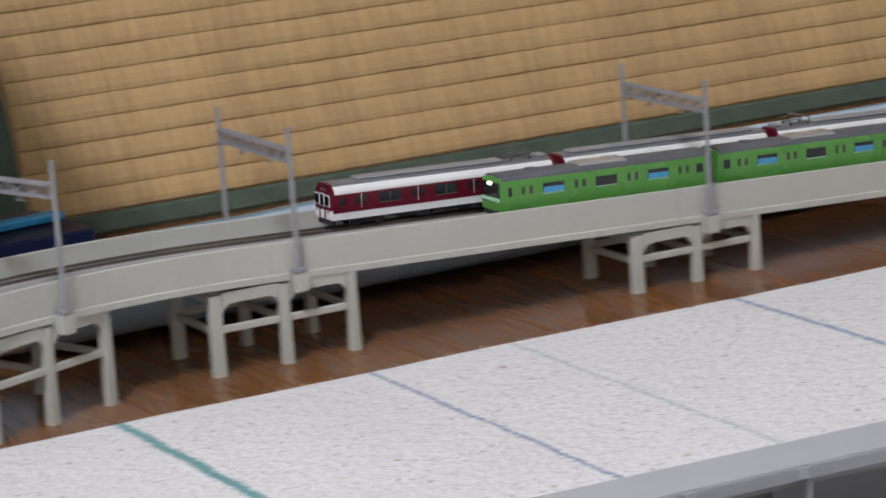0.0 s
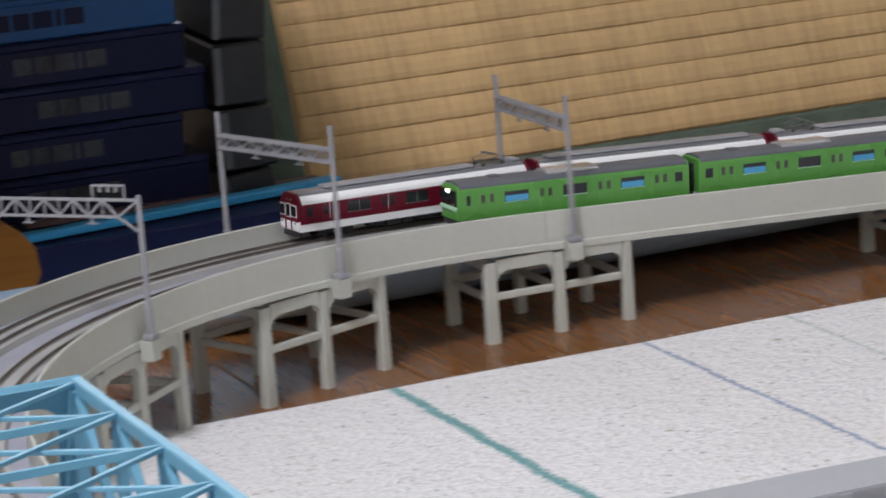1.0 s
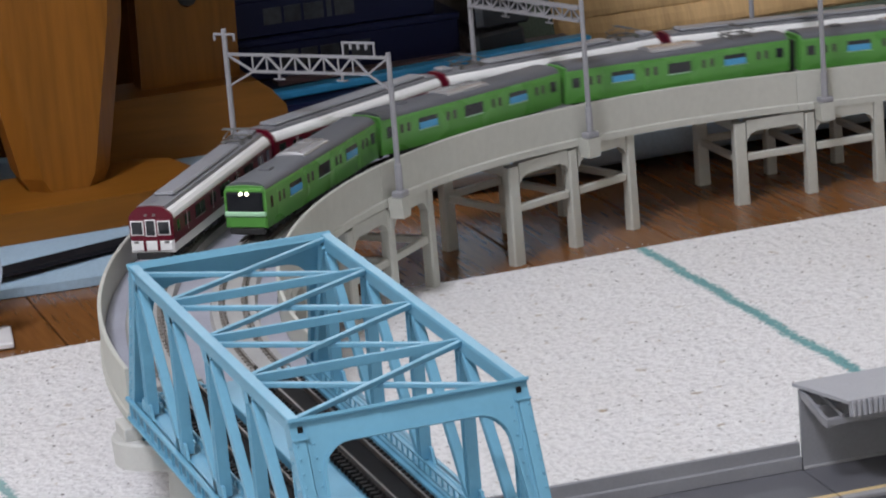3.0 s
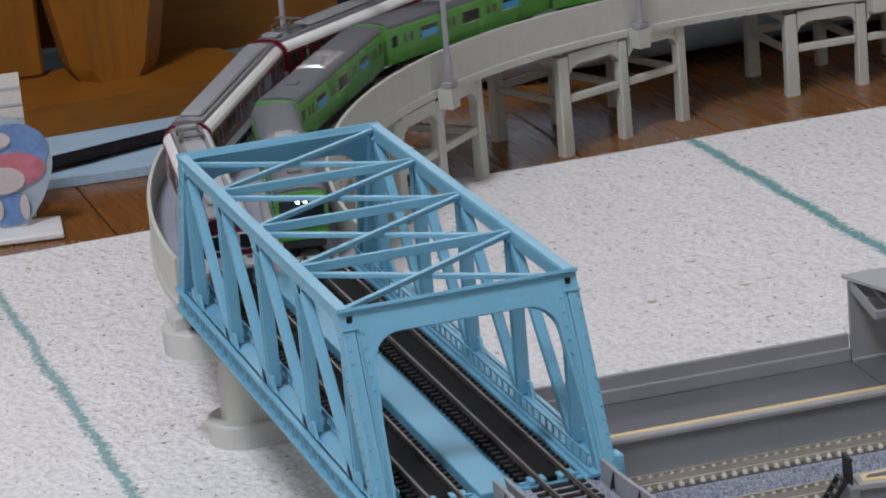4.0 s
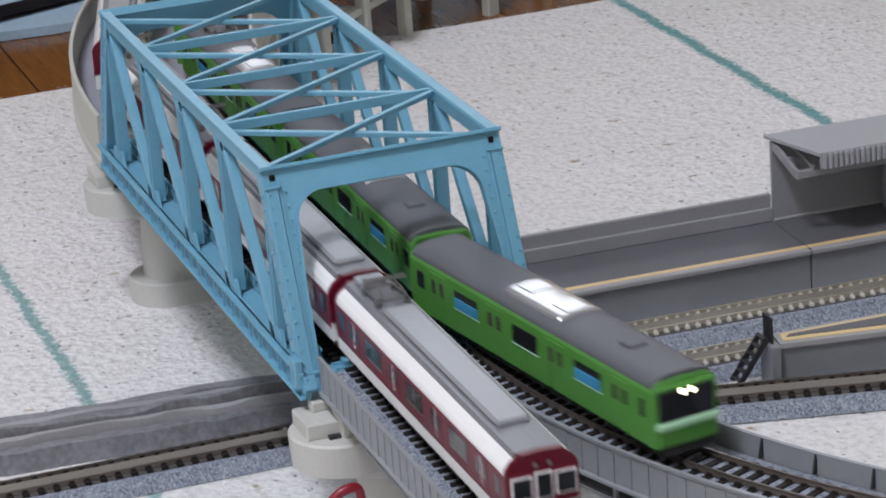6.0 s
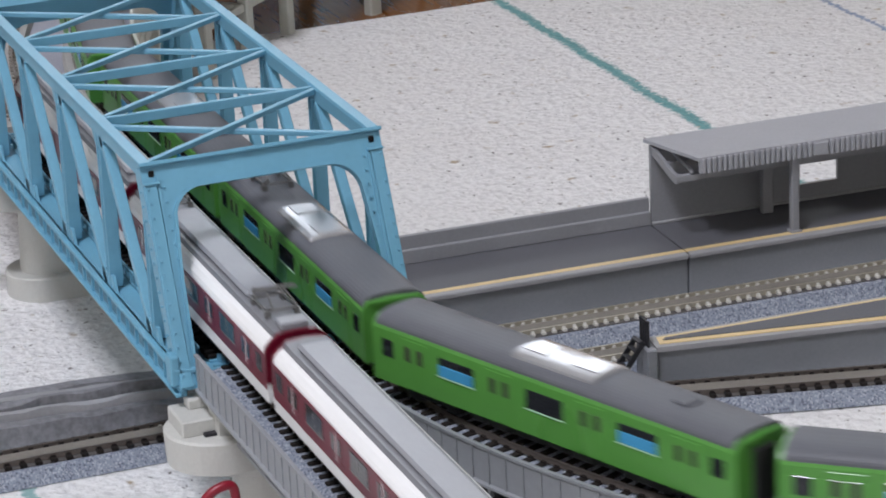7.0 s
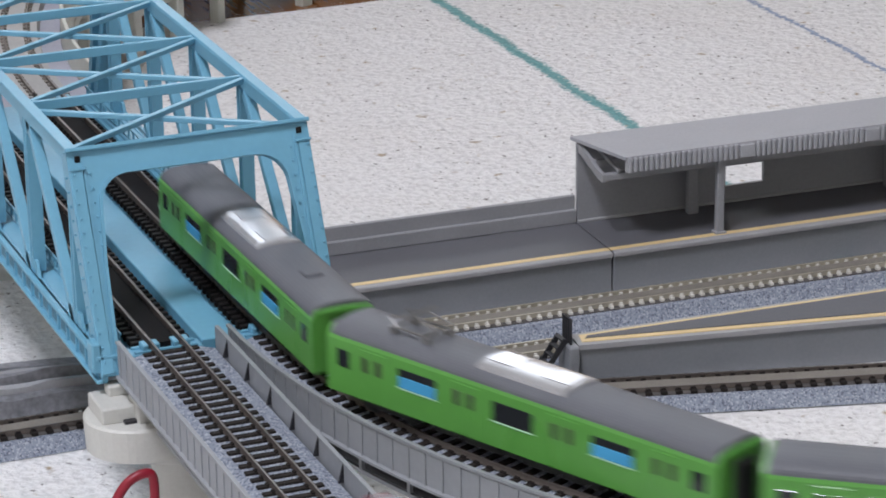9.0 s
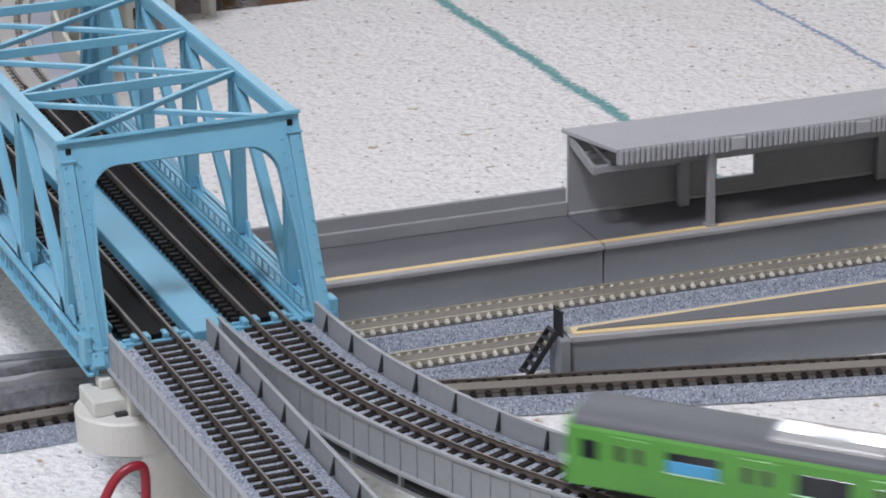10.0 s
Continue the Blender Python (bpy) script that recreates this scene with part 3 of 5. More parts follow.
# ---- the truss bridge ----
def bridge():
    t = empty("truss_bridge", pose(0, 0, 0.055))
    tagged(t, "light blue plastic double-track truss bridge on grey piers", "model bridge")
    W, H, L, r = 0.0365, 0.0630, BRIDGE, 0.0269
    g = 0.0088                                       # top of the lower chord
    nodes = [r + (L - 2 * r) * k / 4 for k in range(5)]
    # lower chords with a row of recesses, their shade painted as dark plates, and the walkway ledge on them
    for sgn in (-1, 1):
        bm = bmesh.new()
        box(bm, (sgn * (W - 0.0012), L / 2, g / 2), (0.0020, L, g - 0.0002), 0.0003)
        box(bm, (sgn * (W - 0.0001), L / 2, g - 0.0008), (0.0026, L, 0.0014), 0.0003)
        box(bm, (sgn * (W - 0.0001), L / 2, 0.0007), (0.0026, L, 0.0012), 0.0003)
        for i in range(25):
            box(bm, (sgn * (W + 0.0001), 0.004 + (L - 0.008) * i / 24, g / 2), (0.0010, 0.0006, g - 0.003))
        chord = part("lower_chord", bm, BLUE, t)
        slot_shade = part("opening_shade", box(bmesh.new(), (0, 0, 0), (0.0005, 0.0050, 0.0034), 0.0001), BLUE_SHADED, chord)
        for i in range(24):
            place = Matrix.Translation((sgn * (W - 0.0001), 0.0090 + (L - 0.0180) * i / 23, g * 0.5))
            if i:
                shared("opening_shade", slot_shade.data, chord, place)
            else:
                slot_shade.matrix_local = place
        part("walkway", box(bmesh.new(), (sgn * (W - 0.0050), L / 2, g - 0.0011), (0.0066, L, 0.0012), 0.0002), BLUE, t)
        # hand rail: small square frames between the posts
        bm = bmesh.new()
        x = sgn * (W - 0.0075)
        for i in range(42):
            y = 0.006 + (L - 0.012) * i / 41
            box(bm, (x, y, g + 0.0020), (0.0005, 0.0007, 0.0042))
        for z in (g + 0.0004, g + 0.0040):
            box(bm, (x, L / 2, z), (0.0005, L - 0.008, 0.0007))
        part("hand_rail", bm, BLUE, t)
        # top chord
        bm = bmesh.new()
        box(bm, (sgn * (W - 0.0021), L / 2, H - 0.0028), (0.0032, L - 2 * r + 0.002, 0.0050), 0.0004)
        box(bm, (sgn * (W - 0.0017), L / 2, H - 0.0004), (0.0036, L - 2 * r + 0.004, 0.0008), 0.0002)
        part("top_chord", bm, BLUE, t)
        # verticals (I section) and diagonals
        for k, y in enumerate(nodes):
            bm = bmesh.new()
            for dy in (-0.0014, 0.0014):
                box(bm, (sgn * (W - 0.0026), y + dy, (H + g) / 2 - 0.002), (0.0040, 0.0009, H - g - 0.0045), 0.0001)
            box(bm, (sgn * (W - 0.0026), y, (H + g) / 2 - 0.002), (0.0012, 0.0026, H - g - 0.0045))
            part("vertical", bm, BLUE, t)
            if k:
                bm = bmesh.new()
                bar(bm, (sgn * (W - 0.0024), y - 0.0024, H - 0.005), (sgn * (W - 0.0024), nodes[k - 1] + 0.0035, g - 0.0004), 0.0032, 0.0032, 0.0003)
                part("diagonal", bm, BLUE, t)
            bm = bmesh.new()
            y0, y1 = (y if k == 0 else y - 0.0075), (y if k == 4 else y + 0.0070)
            prism(bm, [(y0, H - 0.0050), (max(y0, y - 0.0034), H - 0.0092), (min(y1, y + 0.0034), H - 0.0092), (y1, H - 0.0050)], lambda a, b, d, sgn=sgn: (sgn * (W - 0.0008 - d), a, b), 0.0010)
            part("gusset", bm, BLUE, t)
            part("gusset", prism(bmesh.new(), [(y - 0.007, g - 0.001), (y - 0.004, g + 0.0045), (y + 0.007, g + 0.0045), (y + 0.0095, g - 0.001)], lambda a, b, d, sgn=sgn: (sgn * (W - 0.0008 - d), a, b), 0.0010), BLUE, t)
    # end portals in the slope of the end posts
    for near in (True, False):
        yb, yt = (0.0, r) if near else (L, L - r)
        slope = Vector((0, yt - yb, H - 0.0006 - g * 0.25))
        ln = slope.length
        v = slope / ln
        out_dir = Vector((0, -v.z, v.y)) if near else Vector((0, v.z, -v.y))

        def at(a, b, d, v=v, out_dir=out_dir, yb=yb):
            return Vector((a, yb, g * 0.25)) + v * b + out_dir * (d - 0.0014)
        inner_b, inner_t, rad, top_in = W - 0.0058, W - 0.0082, 0.0092, ln - 0.0088
        arch = []
        for i in range(9):
            a = radians(90 * i / 8)
            arch.append((inner_t - rad + rad * math.cos(a), top_in - rad + rad * math.sin(a)))
        right = [(inner_b, 0.0)] + [(inner_b - 0.001, top_in - 0.026)] + arch
        outline = [(-W, 0), (-W, ln), (W, ln), (W, 0)] + right + [(-a, b) for a, b in right[::-1]]
        portal = part("portal", prism(bmesh.new(), outline, at, 0.0026), BLUE, t)
        bm = bmesh.new()
        bar(bm, at(-W - 0.0004, ln - 0.0006, 0.0026), at(W + 0.0004, ln - 0.0006, 0.0026), 0.0034, 0.0012, 0.0002, up=v)
        ridge = [(inner_b + 0.0004, 0.001), (inner_b - 0.0006, top_in - 0.026)] + [(a + 0.0004, b + 0.0004) for a, b in arch]
        ridge = ridge + [(-a, b) for a, b in ridge[::-1]]
        for p, q in zip(ridge, ridge[1:]):
            bar(bm, at(*p, 0.0028), at(*q, 0.0028), 0.0009, 0.0010, up=out_dir)
        part("portal_flange", bm, BLUE, portal)
        for sgn in (-1, 1):
            bm = bmesh.new()
            bar(bm, at(sgn * (W - 0.0026), 0.0, -0.0012), at(sgn * (W - 0.0026), ln - 0.001, -0.0012), 0.0050, 0.0056, 0.0003, up=out_dir)
            bar(bm, at(sgn * (W - 0.0042), 0.001, 0.0027), at(sgn * (W - 0.0046), ln - 0.0040, 0.0027), 0.0008, 0.0007, up=out_dir)
            bar(bm, at(sgn * (W - 0.0020), 0.0005, 0.0031), at(sgn * (W - 0.0021), ln - 0.0066, 0.0031), 0.0036, 0.0009, 0.0002, up=out_dir)
            bar(bm, at(sgn * (W - 0.0024), ln - 0.0068, 0.0035), at(sgn * (W - 0.0024), ln - 0.0060, 0.0035), 0.0048, 0.0014, 0.0002, up=out_dir)
            part("end_post", bm, BLUE, t)
            bm = bmesh.new()
            for i in range(14):
                b = 0.004 + (ln - 0.012) * i / 13
                for a, d in ((W - 0.0012, 0.0037), (W - 0.0062, 0.0028)):
                    box(bm, at(sgn * a, b, d), (0.0005, 0.0006, 0.0006))
                box(bm, at(sgn * (W + 0.0002), b, -0.0005), (0.0006, 0.0006, 0.0006))
            tagged(part("rivets", bm, BLUE, t), kind="stuff")
            # black block on the face, painting the dark of a square hole
            bm = bmesh.new()
            box(bm, at(sgn * (W - 0.0030), ln - 0.0034, 0.0028), (0.0016, 0.0008, 0.0019), 0.0002)
            part("hole_shade", bm, BLACK_PLASTIC, t, "small black block as the shade in a square hole")
    # top struts and crossed bracing
    zt = H - 0.0013
    wi = W - 0.0036
    for k, y in enumerate(nodes):
        if 0 < k < 4:
            part("top_strut", box(bmesh.new(), (0, y, zt - 0.0006), (2 * wi, 0.0016, 0.0030), 0.0002), BLUE, t)
        if k < 4:
            y2 = nodes[k + 1]
            part("top_brace", bar(bmesh.new(), (-wi, y + 0.002, zt), (wi, y2 - 0.002, zt), 0.0019, 0.0016, 0.0002), BLUE, t)
            part("top_brace", bar(bmesh.new(), (wi, y + 0.002, zt - 0.0017), (-wi, y2 - 0.002, zt - 0.0017), 0.0019, 0.0016, 0.0002), BLUE, t)
    # floor: cross girders, middle strip, two black track beds
    bm = bmesh.new()
    box(bm, (0, L / 2, 0.0030), (2 * W - 0.0045, L - 0.001, 0.0024))
    part("floor_plate", bm, BLUE, t)
    part("middle_strip", box(bmesh.new(), (0, L / 2, 0.0062), (0.0110, L - 0.004, 0.0040), 0.0003), BLUE, t)
    for sgn in (-1, 1):
        part("side_strip", box(bmesh.new(), (sgn * 0.0282, L / 2, 0.0056), (0.0028, L - 0.004, 0.0030), 0.0002), BLUE, t)
        for y, e in ((0.0, 1), (L, -1)):
            for k in (-0.0045, 0.0045):
                for h in (-0.0017, 0.0017):
                    part("rail_joiner", box(bmesh.new(), (sgn * 0.0165 + k + h, y + e * 0.0026, 0.0086), (0.0018, 0.0042, 0.0022), 0.0003), BLUE, t)
            sill = box(bmesh.new(), (sgn * 0.0165, y + e * 0.0028, 0.0066), (0.0215, 0.0062, 0.0016), 0.0003)
            for h in (0.0008, 0.0046):
                box(sill, (sgn * 0.0165, y + e * h, 0.0076), (0.0190, 0.0012, 0.0010), 0.0002)
            part("end_sill", sill, BLUE, t)
        part("end_bracket", box(bmesh.new(), (sgn * (W + 0.0008), 0.0030, 0.0080), (0.0026, 0.0056, 0.0090), 0.0004), BLUE, t)
        c = sgn * 0.0165
        part("track_bed", box(bmesh.new(), (c, L / 2, 0.0064), (0.0070, L - 0.005, 0.0056)), TRACK_BED_BLACK, t)
        for k in (-0.0045, 0.0045):
            part("rail", box(bmesh.new(), (c + k, L / 2, 0.0095), (0.0008, L - 0.0006, 0.0020)), RAIL_SIDE, t)
    bm = sleeper_mesh(0.0172, 0.0021, 0.0024)
    first = part("sleeper", bm, BLACK_PLASTIC, t)
    first.location = (-0.0165, 0.0075, 0.0072)
    n = 60
    for c in (-0.0165, 0.0165):
        for i in range(n):
            if c < 0 and i == 0:
                continue
            shared("sleeper", first.data, t, Matrix.Translation((c, 0.0075 + (L - 0.015) * i / (n - 1), 0.0072)))


def sleeper_mesh(length, width, height):
    bm = bmesh.new()
    box(bm, (0, 0, 0), (length, width, height), 0.0002)
    for k in (-0.0045, 0.0045):
        box(bm, (k, 0, height * 0.5 + 0.0002), (0.0026, width * 0.7, 0.0005))
    return bm


def bridge_pier(y, label):
    t = empty("bridge_pier", pose(0, y, 0))
    tagged(t, label, "model pier", "bridge piers")

    def oval(hx, hy, z):
        return [(a, b, z) for a, b in stadium(hx, hy)]
    part("footing", rings(bmesh.new(), [oval(0.0300, 0.0140, 0.0), oval(0.0300, 0.0140, 0.0085), oval(0.0295, 0.0135, 0.0090)]), PIER_GREY, t)
    part("shaft", rings(bmesh.new(), [oval(0.0245, 0.0100, 0.0088), oval(0.0235, 0.0095, 0.0335)]), PIER_GREY, t)
    part("cap", rings(bmesh.new(), [oval(0.0250, 0.0105, 0.0325), oval(0.0425, 0.0148, 0.0370), oval(0.0430, 0.0150, 0.0464), oval(0.0424, 0.0145, 0.0470)]), PIER_GREY, t)
    for sgn in (-1, 1):
        bm = box(bmesh.new(), (sgn * 0.0300, 0.0010, 0.0493), (0.0190, 0.0150, 0.0048), 0.0004)
        seat = part("seat_block", bm, PIER_GREY, t)
        part("bearing", box(bmesh.new(), (sgn * 0.0315, 0.0045, 0.0532), (0.0070, 0.0050, 0.0034), 0.0005), PIER_GREY, seat)
        # solid dark bar that paints the shade inside a slot
        part("slot_shade", box(bmesh.new(), (sgn * 0.0275, -0.0074, 0.0474), (0.0120, 0.0024, 0.0010)), GIRDER_DARK, seat)
    part("saddle", box(bmesh.new(), (0, -0.0052, 0.0492), (0.0600, 0.0088, 0.0146), 0.0005), PIER_GREY, t)


# ---- the plate girder approaches ----
def girder_track(line, length, label, bend):
    """A single-track deck: plate girder sides with stiffeners, ballast, sleepers and two rails."""
    t = empty("girder_track")
    tagged(t, label, "model girder bridge", "girder tracks")
    step = 0.012 if bend else 0.2
    u0 = 0.0006
    part("ballast", sweep(bmesh.new(), [(-0.0134, -0.0077), (0.0134, -0.0077), (0.0134, -0.0036), (0.0085, -0.0022), (-0.0085, -0.0022), (-0.0134, -0.0036)], line, u0 + 0.002, length, step), BALLAST, t)
    for nm, sgn in (("outer_girder", 1), ("inner_girder", -1)):
        prof = [(0.0136, -0.0090), (0.0158, -0.0090), (0.0158, -0.0082), (0.0150, -0.0078), (0.0150, 0.0012), (0.0154, 0.0016), (0.0154, 0.0024), (0.0142, 0.0024), (0.0142, -0.0078), (0.0136, -0.0082)]
        girder = part(nm, sweep(bmesh.new(), [(sgn * a, b) for a, b in prof], line, u0, length, step), GIRDER, t)
        n = int(length / 0.0062)
        bm = bmesh.new()
        for i in range(n):
            p, ac = line(u0 + (i + 0.5) * (length - u0) / n)
            q = p + ac * (sgn * 0.0151)
            bar(bm, q + Vector((0, 0, -0.0080)), q + Vector((0, 0, 0.0014)), 0.0004, 0.0005, up=ac)
        tagged(part("stiffener_ribs", bm, GIRDER, girder), kind="stuff")
        m = int(length / 0.0185)
        for i in range(m):
            p, ac = line(u0 + (i + 0.6) * (length - u0) / m)
            along = Vector((ac.y, -ac.x, 0))
            # wall fins in a dark colour that paints in their shadow
            shaded_fin = [(0.0, -0.0030), (0.0014, -0.0030), (0.0, 0.0022)]
            part("shaded_fin", prism(bmesh.new(), shaded_fin, lambda a, b, d, p=p, ac=ac, al=along, sgn=sgn: p + ac * (sgn * (0.0141 - a)) + al * (d - 0.0005) + Vector((0, 0, b)), 0.0007), GIRDER_DARK, girder)
    # lattice below the deck
    bm = bmesh.new()
    for sgn in (-1, 1):
        sweep(bm, [(sgn * 0.0085, -0.0165), (sgn * 0.0105, -0.0165), (sgn * 0.0105, -0.0088), (sgn * 0.0085, -0.0088)], line, 0.02, length - 0.006, step)
    part("under_beam", bm, GIRDER_DARK, t)
    for sgn in (-1, 1):
        bm = sweep(bmesh.new(), [(sgn * 0.0120, -0.0150), (sgn * 0.0130, -0.0150), (sgn * 0.0130, -0.0138), (sgn * 0.0120, -0.0138)], line, 0.03, length - 0.006, step)
        k = int((length - 0.05) / 0.020)
        for i in range(k):
            p, ac = line(0.035 + 0.020 * i)
            q = p + ac * (sgn * 0.0125)
            bar(bm, q + Vector((0, 0, -0.0140)), q + Vector((0, 0, -0.0084)), 0.0012, 0.0012, up=ac)
        part("lower_rail", bm, GIRDER, t)
    part("deck", sweep(bmesh.new(), [(-0.0138, -0.0089), (0.0138, -0.0089), (0.0138, -0.0076), (-0.0138, -0.0076)], line, u0, length, step), GIRDER, t)
    bm = sleeper_mesh(0.0165, 0.0022, 0.0016)
    first = part("sleeper", bm, BROWN_PLASTIC, t)
    n = int(length / 0.0047)
    for i in range(min(n, 150)):
        p, ac = line(u0 + (i + 0.7) * (length - u0) / n)
        m = Matrix.Translation(p + Vector((0, 0, -0.0024))) @ Matrix.Rotation(math.atan2(-ac.y, -ac.x), 4, "Z")
        if i == 0:
            first.matrix_local = m
        else:
            shared("sleeper", first.data, t, m)
    for k in (-0.0045, 0.0045):
        part("rail", sweep(bmesh.new(), [(k - 0.0006, -0.0016), (k + 0.0006, -0.0016), (k + 0.0003, -0.0008), (k + 0.0003, 0), (k - 0.0003, 0), (k - 0.0003, -0.0008)], line, u0 - 0.002, length, step), RAIL_SIDE, t)


# ---- the station on the carpet ----
def ground_track(p, q, label, ties, tie_length, dark_rail):
    p, q = Vector(p), Vector(q)
    d = (q - p).normalized()
    ac = Vector((-d.y, d.x, 0))
    ln = (q - p).length

    def line(u):
        return p + d * u + Vector((0, 0, 0.0068)), ac
    t = empty("track")
    tagged(t, label, "model track", "ground tracks")
    part("ballast", sweep(bmesh.new(), [(-0.0125, -0.0068), (0.0125, -0.0068), (0.0095, -0.0022), (-0.0095, -0.0022)], line, 0, ln, ln), BALLAST, t)
    part("middle_strip", sweep(bmesh.new(), [(-0.0028, -0.0024), (0.0028, -0.0024), (0.0027, -0.0007), (-0.0027, -0.0007)], line, 0, ln, ln), TIE_BED, t)
    part("sleeper_bed", sweep(bmesh.new(), [(-0.0072, -0.0026), (0.0072, -0.0026), (0.0071, -0.0018), (-0.0071, -0.0018)], line, 0, ln, ln), TIE_GAP, t)
    for k in (-0.0045, 0.0045):
        part("rail", sweep(bmesh.new(), [(k - 0.0006, -0.0016), (k + 0.0006, -0.0016), (k + 0.0004, -0.0004), (k + 0.0004, 0), (k - 0.0004, 0), (k - 0.0004, -0.0004)], line, 0, ln, ln), RAIL_BRIGHT if not dark_rail else RAIL_SIDE, t)
    pitch = 0.0038 if not dark_rail else 0.0049
    n = int(ln / pitch)
    bm = sleeper_mesh(tie_length, 0.0015 if not dark_rail else 0.0022, 0.0014)
    first = part("sleeper", bm, ties, t)
    turn = Matrix.Rotation(math.atan2(ac.y, ac.x), 4, "Z")
    for i in range(n):
        m = Matrix.Translation(line((i + 0.5) * ln / n)[0] + Vector((0, 0, -0.0016))) @ turn
        if i == 0:
            first.matrix_local = m
        else:
            shared("sleeper", first.data, t, m)


SLANT = radians(-2.0)


def st(x, y, z):
    """A place in the station's own directions: x along the first platform's edge from (0.09, 0.14), y away from the edge."""
    c, s = math.cos(SLANT), math.sin(SLANT)
    return Vector((0.09 + x * c - y * s, 0.1405 + x * s + y * c, z))


def station():
    turn = Matrix.Rotation(SLANT, 4, "Z")
    # first platform in two lengths, with its rear fence and the shelter
    for x0, x1, lab in ((-0.022, 0.0985, "open"), (0.0990, 0.40, "covered")):
        t = empty("platform")
        tagged(t, "dark grey model platform with a yellow safety line" if lab == "open" else "dark grey covered model platform with a yellow safety line", "model platform", "platforms")
        ln, mid = x1 - x0, (x0 + x1) / 2
        part("side", box(bmesh.new(), st(mid, 0.0185, 0.0072), (ln, 0.0355, 0.0144), 0.0003, turn), PLATFORM_SIDE, t)
        part("surface", box(bmesh.new(), st(mid, 0.0187, 0.0152), (ln, 0.0352, 0.0014), 0.0002, turn), PLATFORM_TOP, t)
        part("edge", box(bmesh.new(), st(mid, 0.0010, 0.0151), (ln, 0.0030, 0.0020), 0.0004, turn), PLATFORM_EDGE, t)
        part("safety_line", box(bmesh.new(), st(mid, 0.0037, 0.0158), (ln, 0.0027, 0.0006), 0, turn), PLATFORM_LINE, t)
    f = empty("platform_fence")
    tagged(f, "low grey two-step fence along the platform's rear", "model fence")
    part("lower_board", box(bmesh.new(), st(0.0383, 0.0350, 0.0185), (0.1206, 0.0022, 0.0052), 0.0003, turn), SHELTER, f)
    part("upper_board", box(bmesh.new(), st(0.0383, 0.0360, 0.0234), (0.1206, 0.0016, 0.0056), 0.0003, turn), SHELTER, f)
    t = empty("platform_shelter")
    tagged(t, "grey platform shelter with corrugated roof edge and posts", "model shelter")
    a0, a1 = 0.0990, 0.40
    # rear wall with a window opening
    wx0, wx1, wz0, wz1 = 0.1580, 0.1735, 0.0222, 0.0300
    for nm, u0, u1, z0, z1 in (("rear_wall", a0, wx0, 0.0159, 0.0458), ("rear_wall", wx1, a1, 0.0159, 0.0458), ("rear_wall", wx0, wx1, 0.0159, wz0), ("rear_wall", wx0, wx1, wz1, 0.0458)):
        part(nm, box(bmesh.new(), st((u0 + u1) / 2, 0.0350, (z0 + z1) / 2), (u1 - u0, 0.0016, z1 - z0), 0.0, turn), SHELTER, t)
    part("skirting", box(bmesh.new(), st((a0 + a1) / 2, 0.0341, 0.0164), (a1 - a0, 0.0012, 0.0010), 0.0002, turn), PLATFORM_EDGE, t)
    # roof: slab rising to the front, fascia of corrugations in lengths with plain joint plates
    ends = ((a0 - 0.001, 0.0385, 0.0463), (a0 + 0.0052, 0.0026, 0.0486), (a1, 0.0026, 0.0486), (a1, 0.0385, 0.0463))
    part("roof_slab", rings(bmesh.new(), [[st(x, y, z + d) for x, y, z in ends] for d in (0.0, 0.0013)]), ROOF_GREY, t)
    bm = bmesh.new()
    x = a0 + 0.0062
    plates = []
    k = 0
    while x < a1:
        if k and k % 21 == 0:
            plates.append(x + 0.0029)
            x += 0.0066
        box(bm, st(x + 0.0006, 0.0025, 0.0468), (0.0013, 0.0018, 0.0054), 0.0002, turn)
        x += 0.00205
        k += 1
    part("corrugation", bm, ROOF_GREY, t)
    part("fascia", box(bmesh.new(), st((a0 + a1 + 0.0056) / 2, 0.0033, 0.0466), (a1 - a0 - 0.0056, 0.0010, 0.0052), 0.0, turn), ROOF_GREY, t)
    for x in plates:
        part("joint_plate", box(bmesh.new(), st(x, 0.0026, 0.0467), (0.0056, 0.0020, 0.0046), 0.0002, turn), ROOF_GREY, t)
    for y, z in ((0.0128, 0.0398), (0.0260, 0.0408)):
        part("purlin", box(bmesh.new(), st((a0 + a1) / 2, y, z), (a1 - a0 - 0.002, 0.0026, 0.0024), 0.0002, turn), SHELTER, t)
        rafter = [(0.0338, 0.0460), (0.0338, 0.0428), (0.0150, 0.0384), (0.0112, 0.0384), (0.0112, 0.0412), (0.0160, 0.0416)]
    part("end_rafter", prism(bmesh.new(), rafter, lambda a, b, d: st(a0 + 0.0002 + d, a, b), 0.0014), SHELTER, t)
    part("end_rafter", prism(bmesh.new(), [(0.0338, 0.0462), (0.0112, 0.0426), (0.0112, 0.0414), (0.0338, 0.0444)], lambda a, b, d: st(a0 + 0.0060 + d, a, b), 0.0010), SHELTER, t)
    for x in [0.1220 + 0.0205 * i for i in range(14)]:
        part("rafter", box(bmesh.new(), st(x, 0.0225, 0.0437), (0.0016, 0.0240, 0.0040), 0.0002, turn), SHELTER, t)
    for x in (0.1385, 0.2195, 0.3005, 0.3815):
        part("post", box(bmesh.new(), st(x + 0.0035, 0.0080 - 0.003, 0.0298), (0.0030, 0.0026, 0.0285), 0.0004, turn), SHELTER, t)
        part("post_foot", box(bmesh.new(), st(x + 0.0035, 0.0080 - 0.003, 0.0164), (0.0044, 0.0040, 0.0010), 0.0002, turn), SHELTER, t)
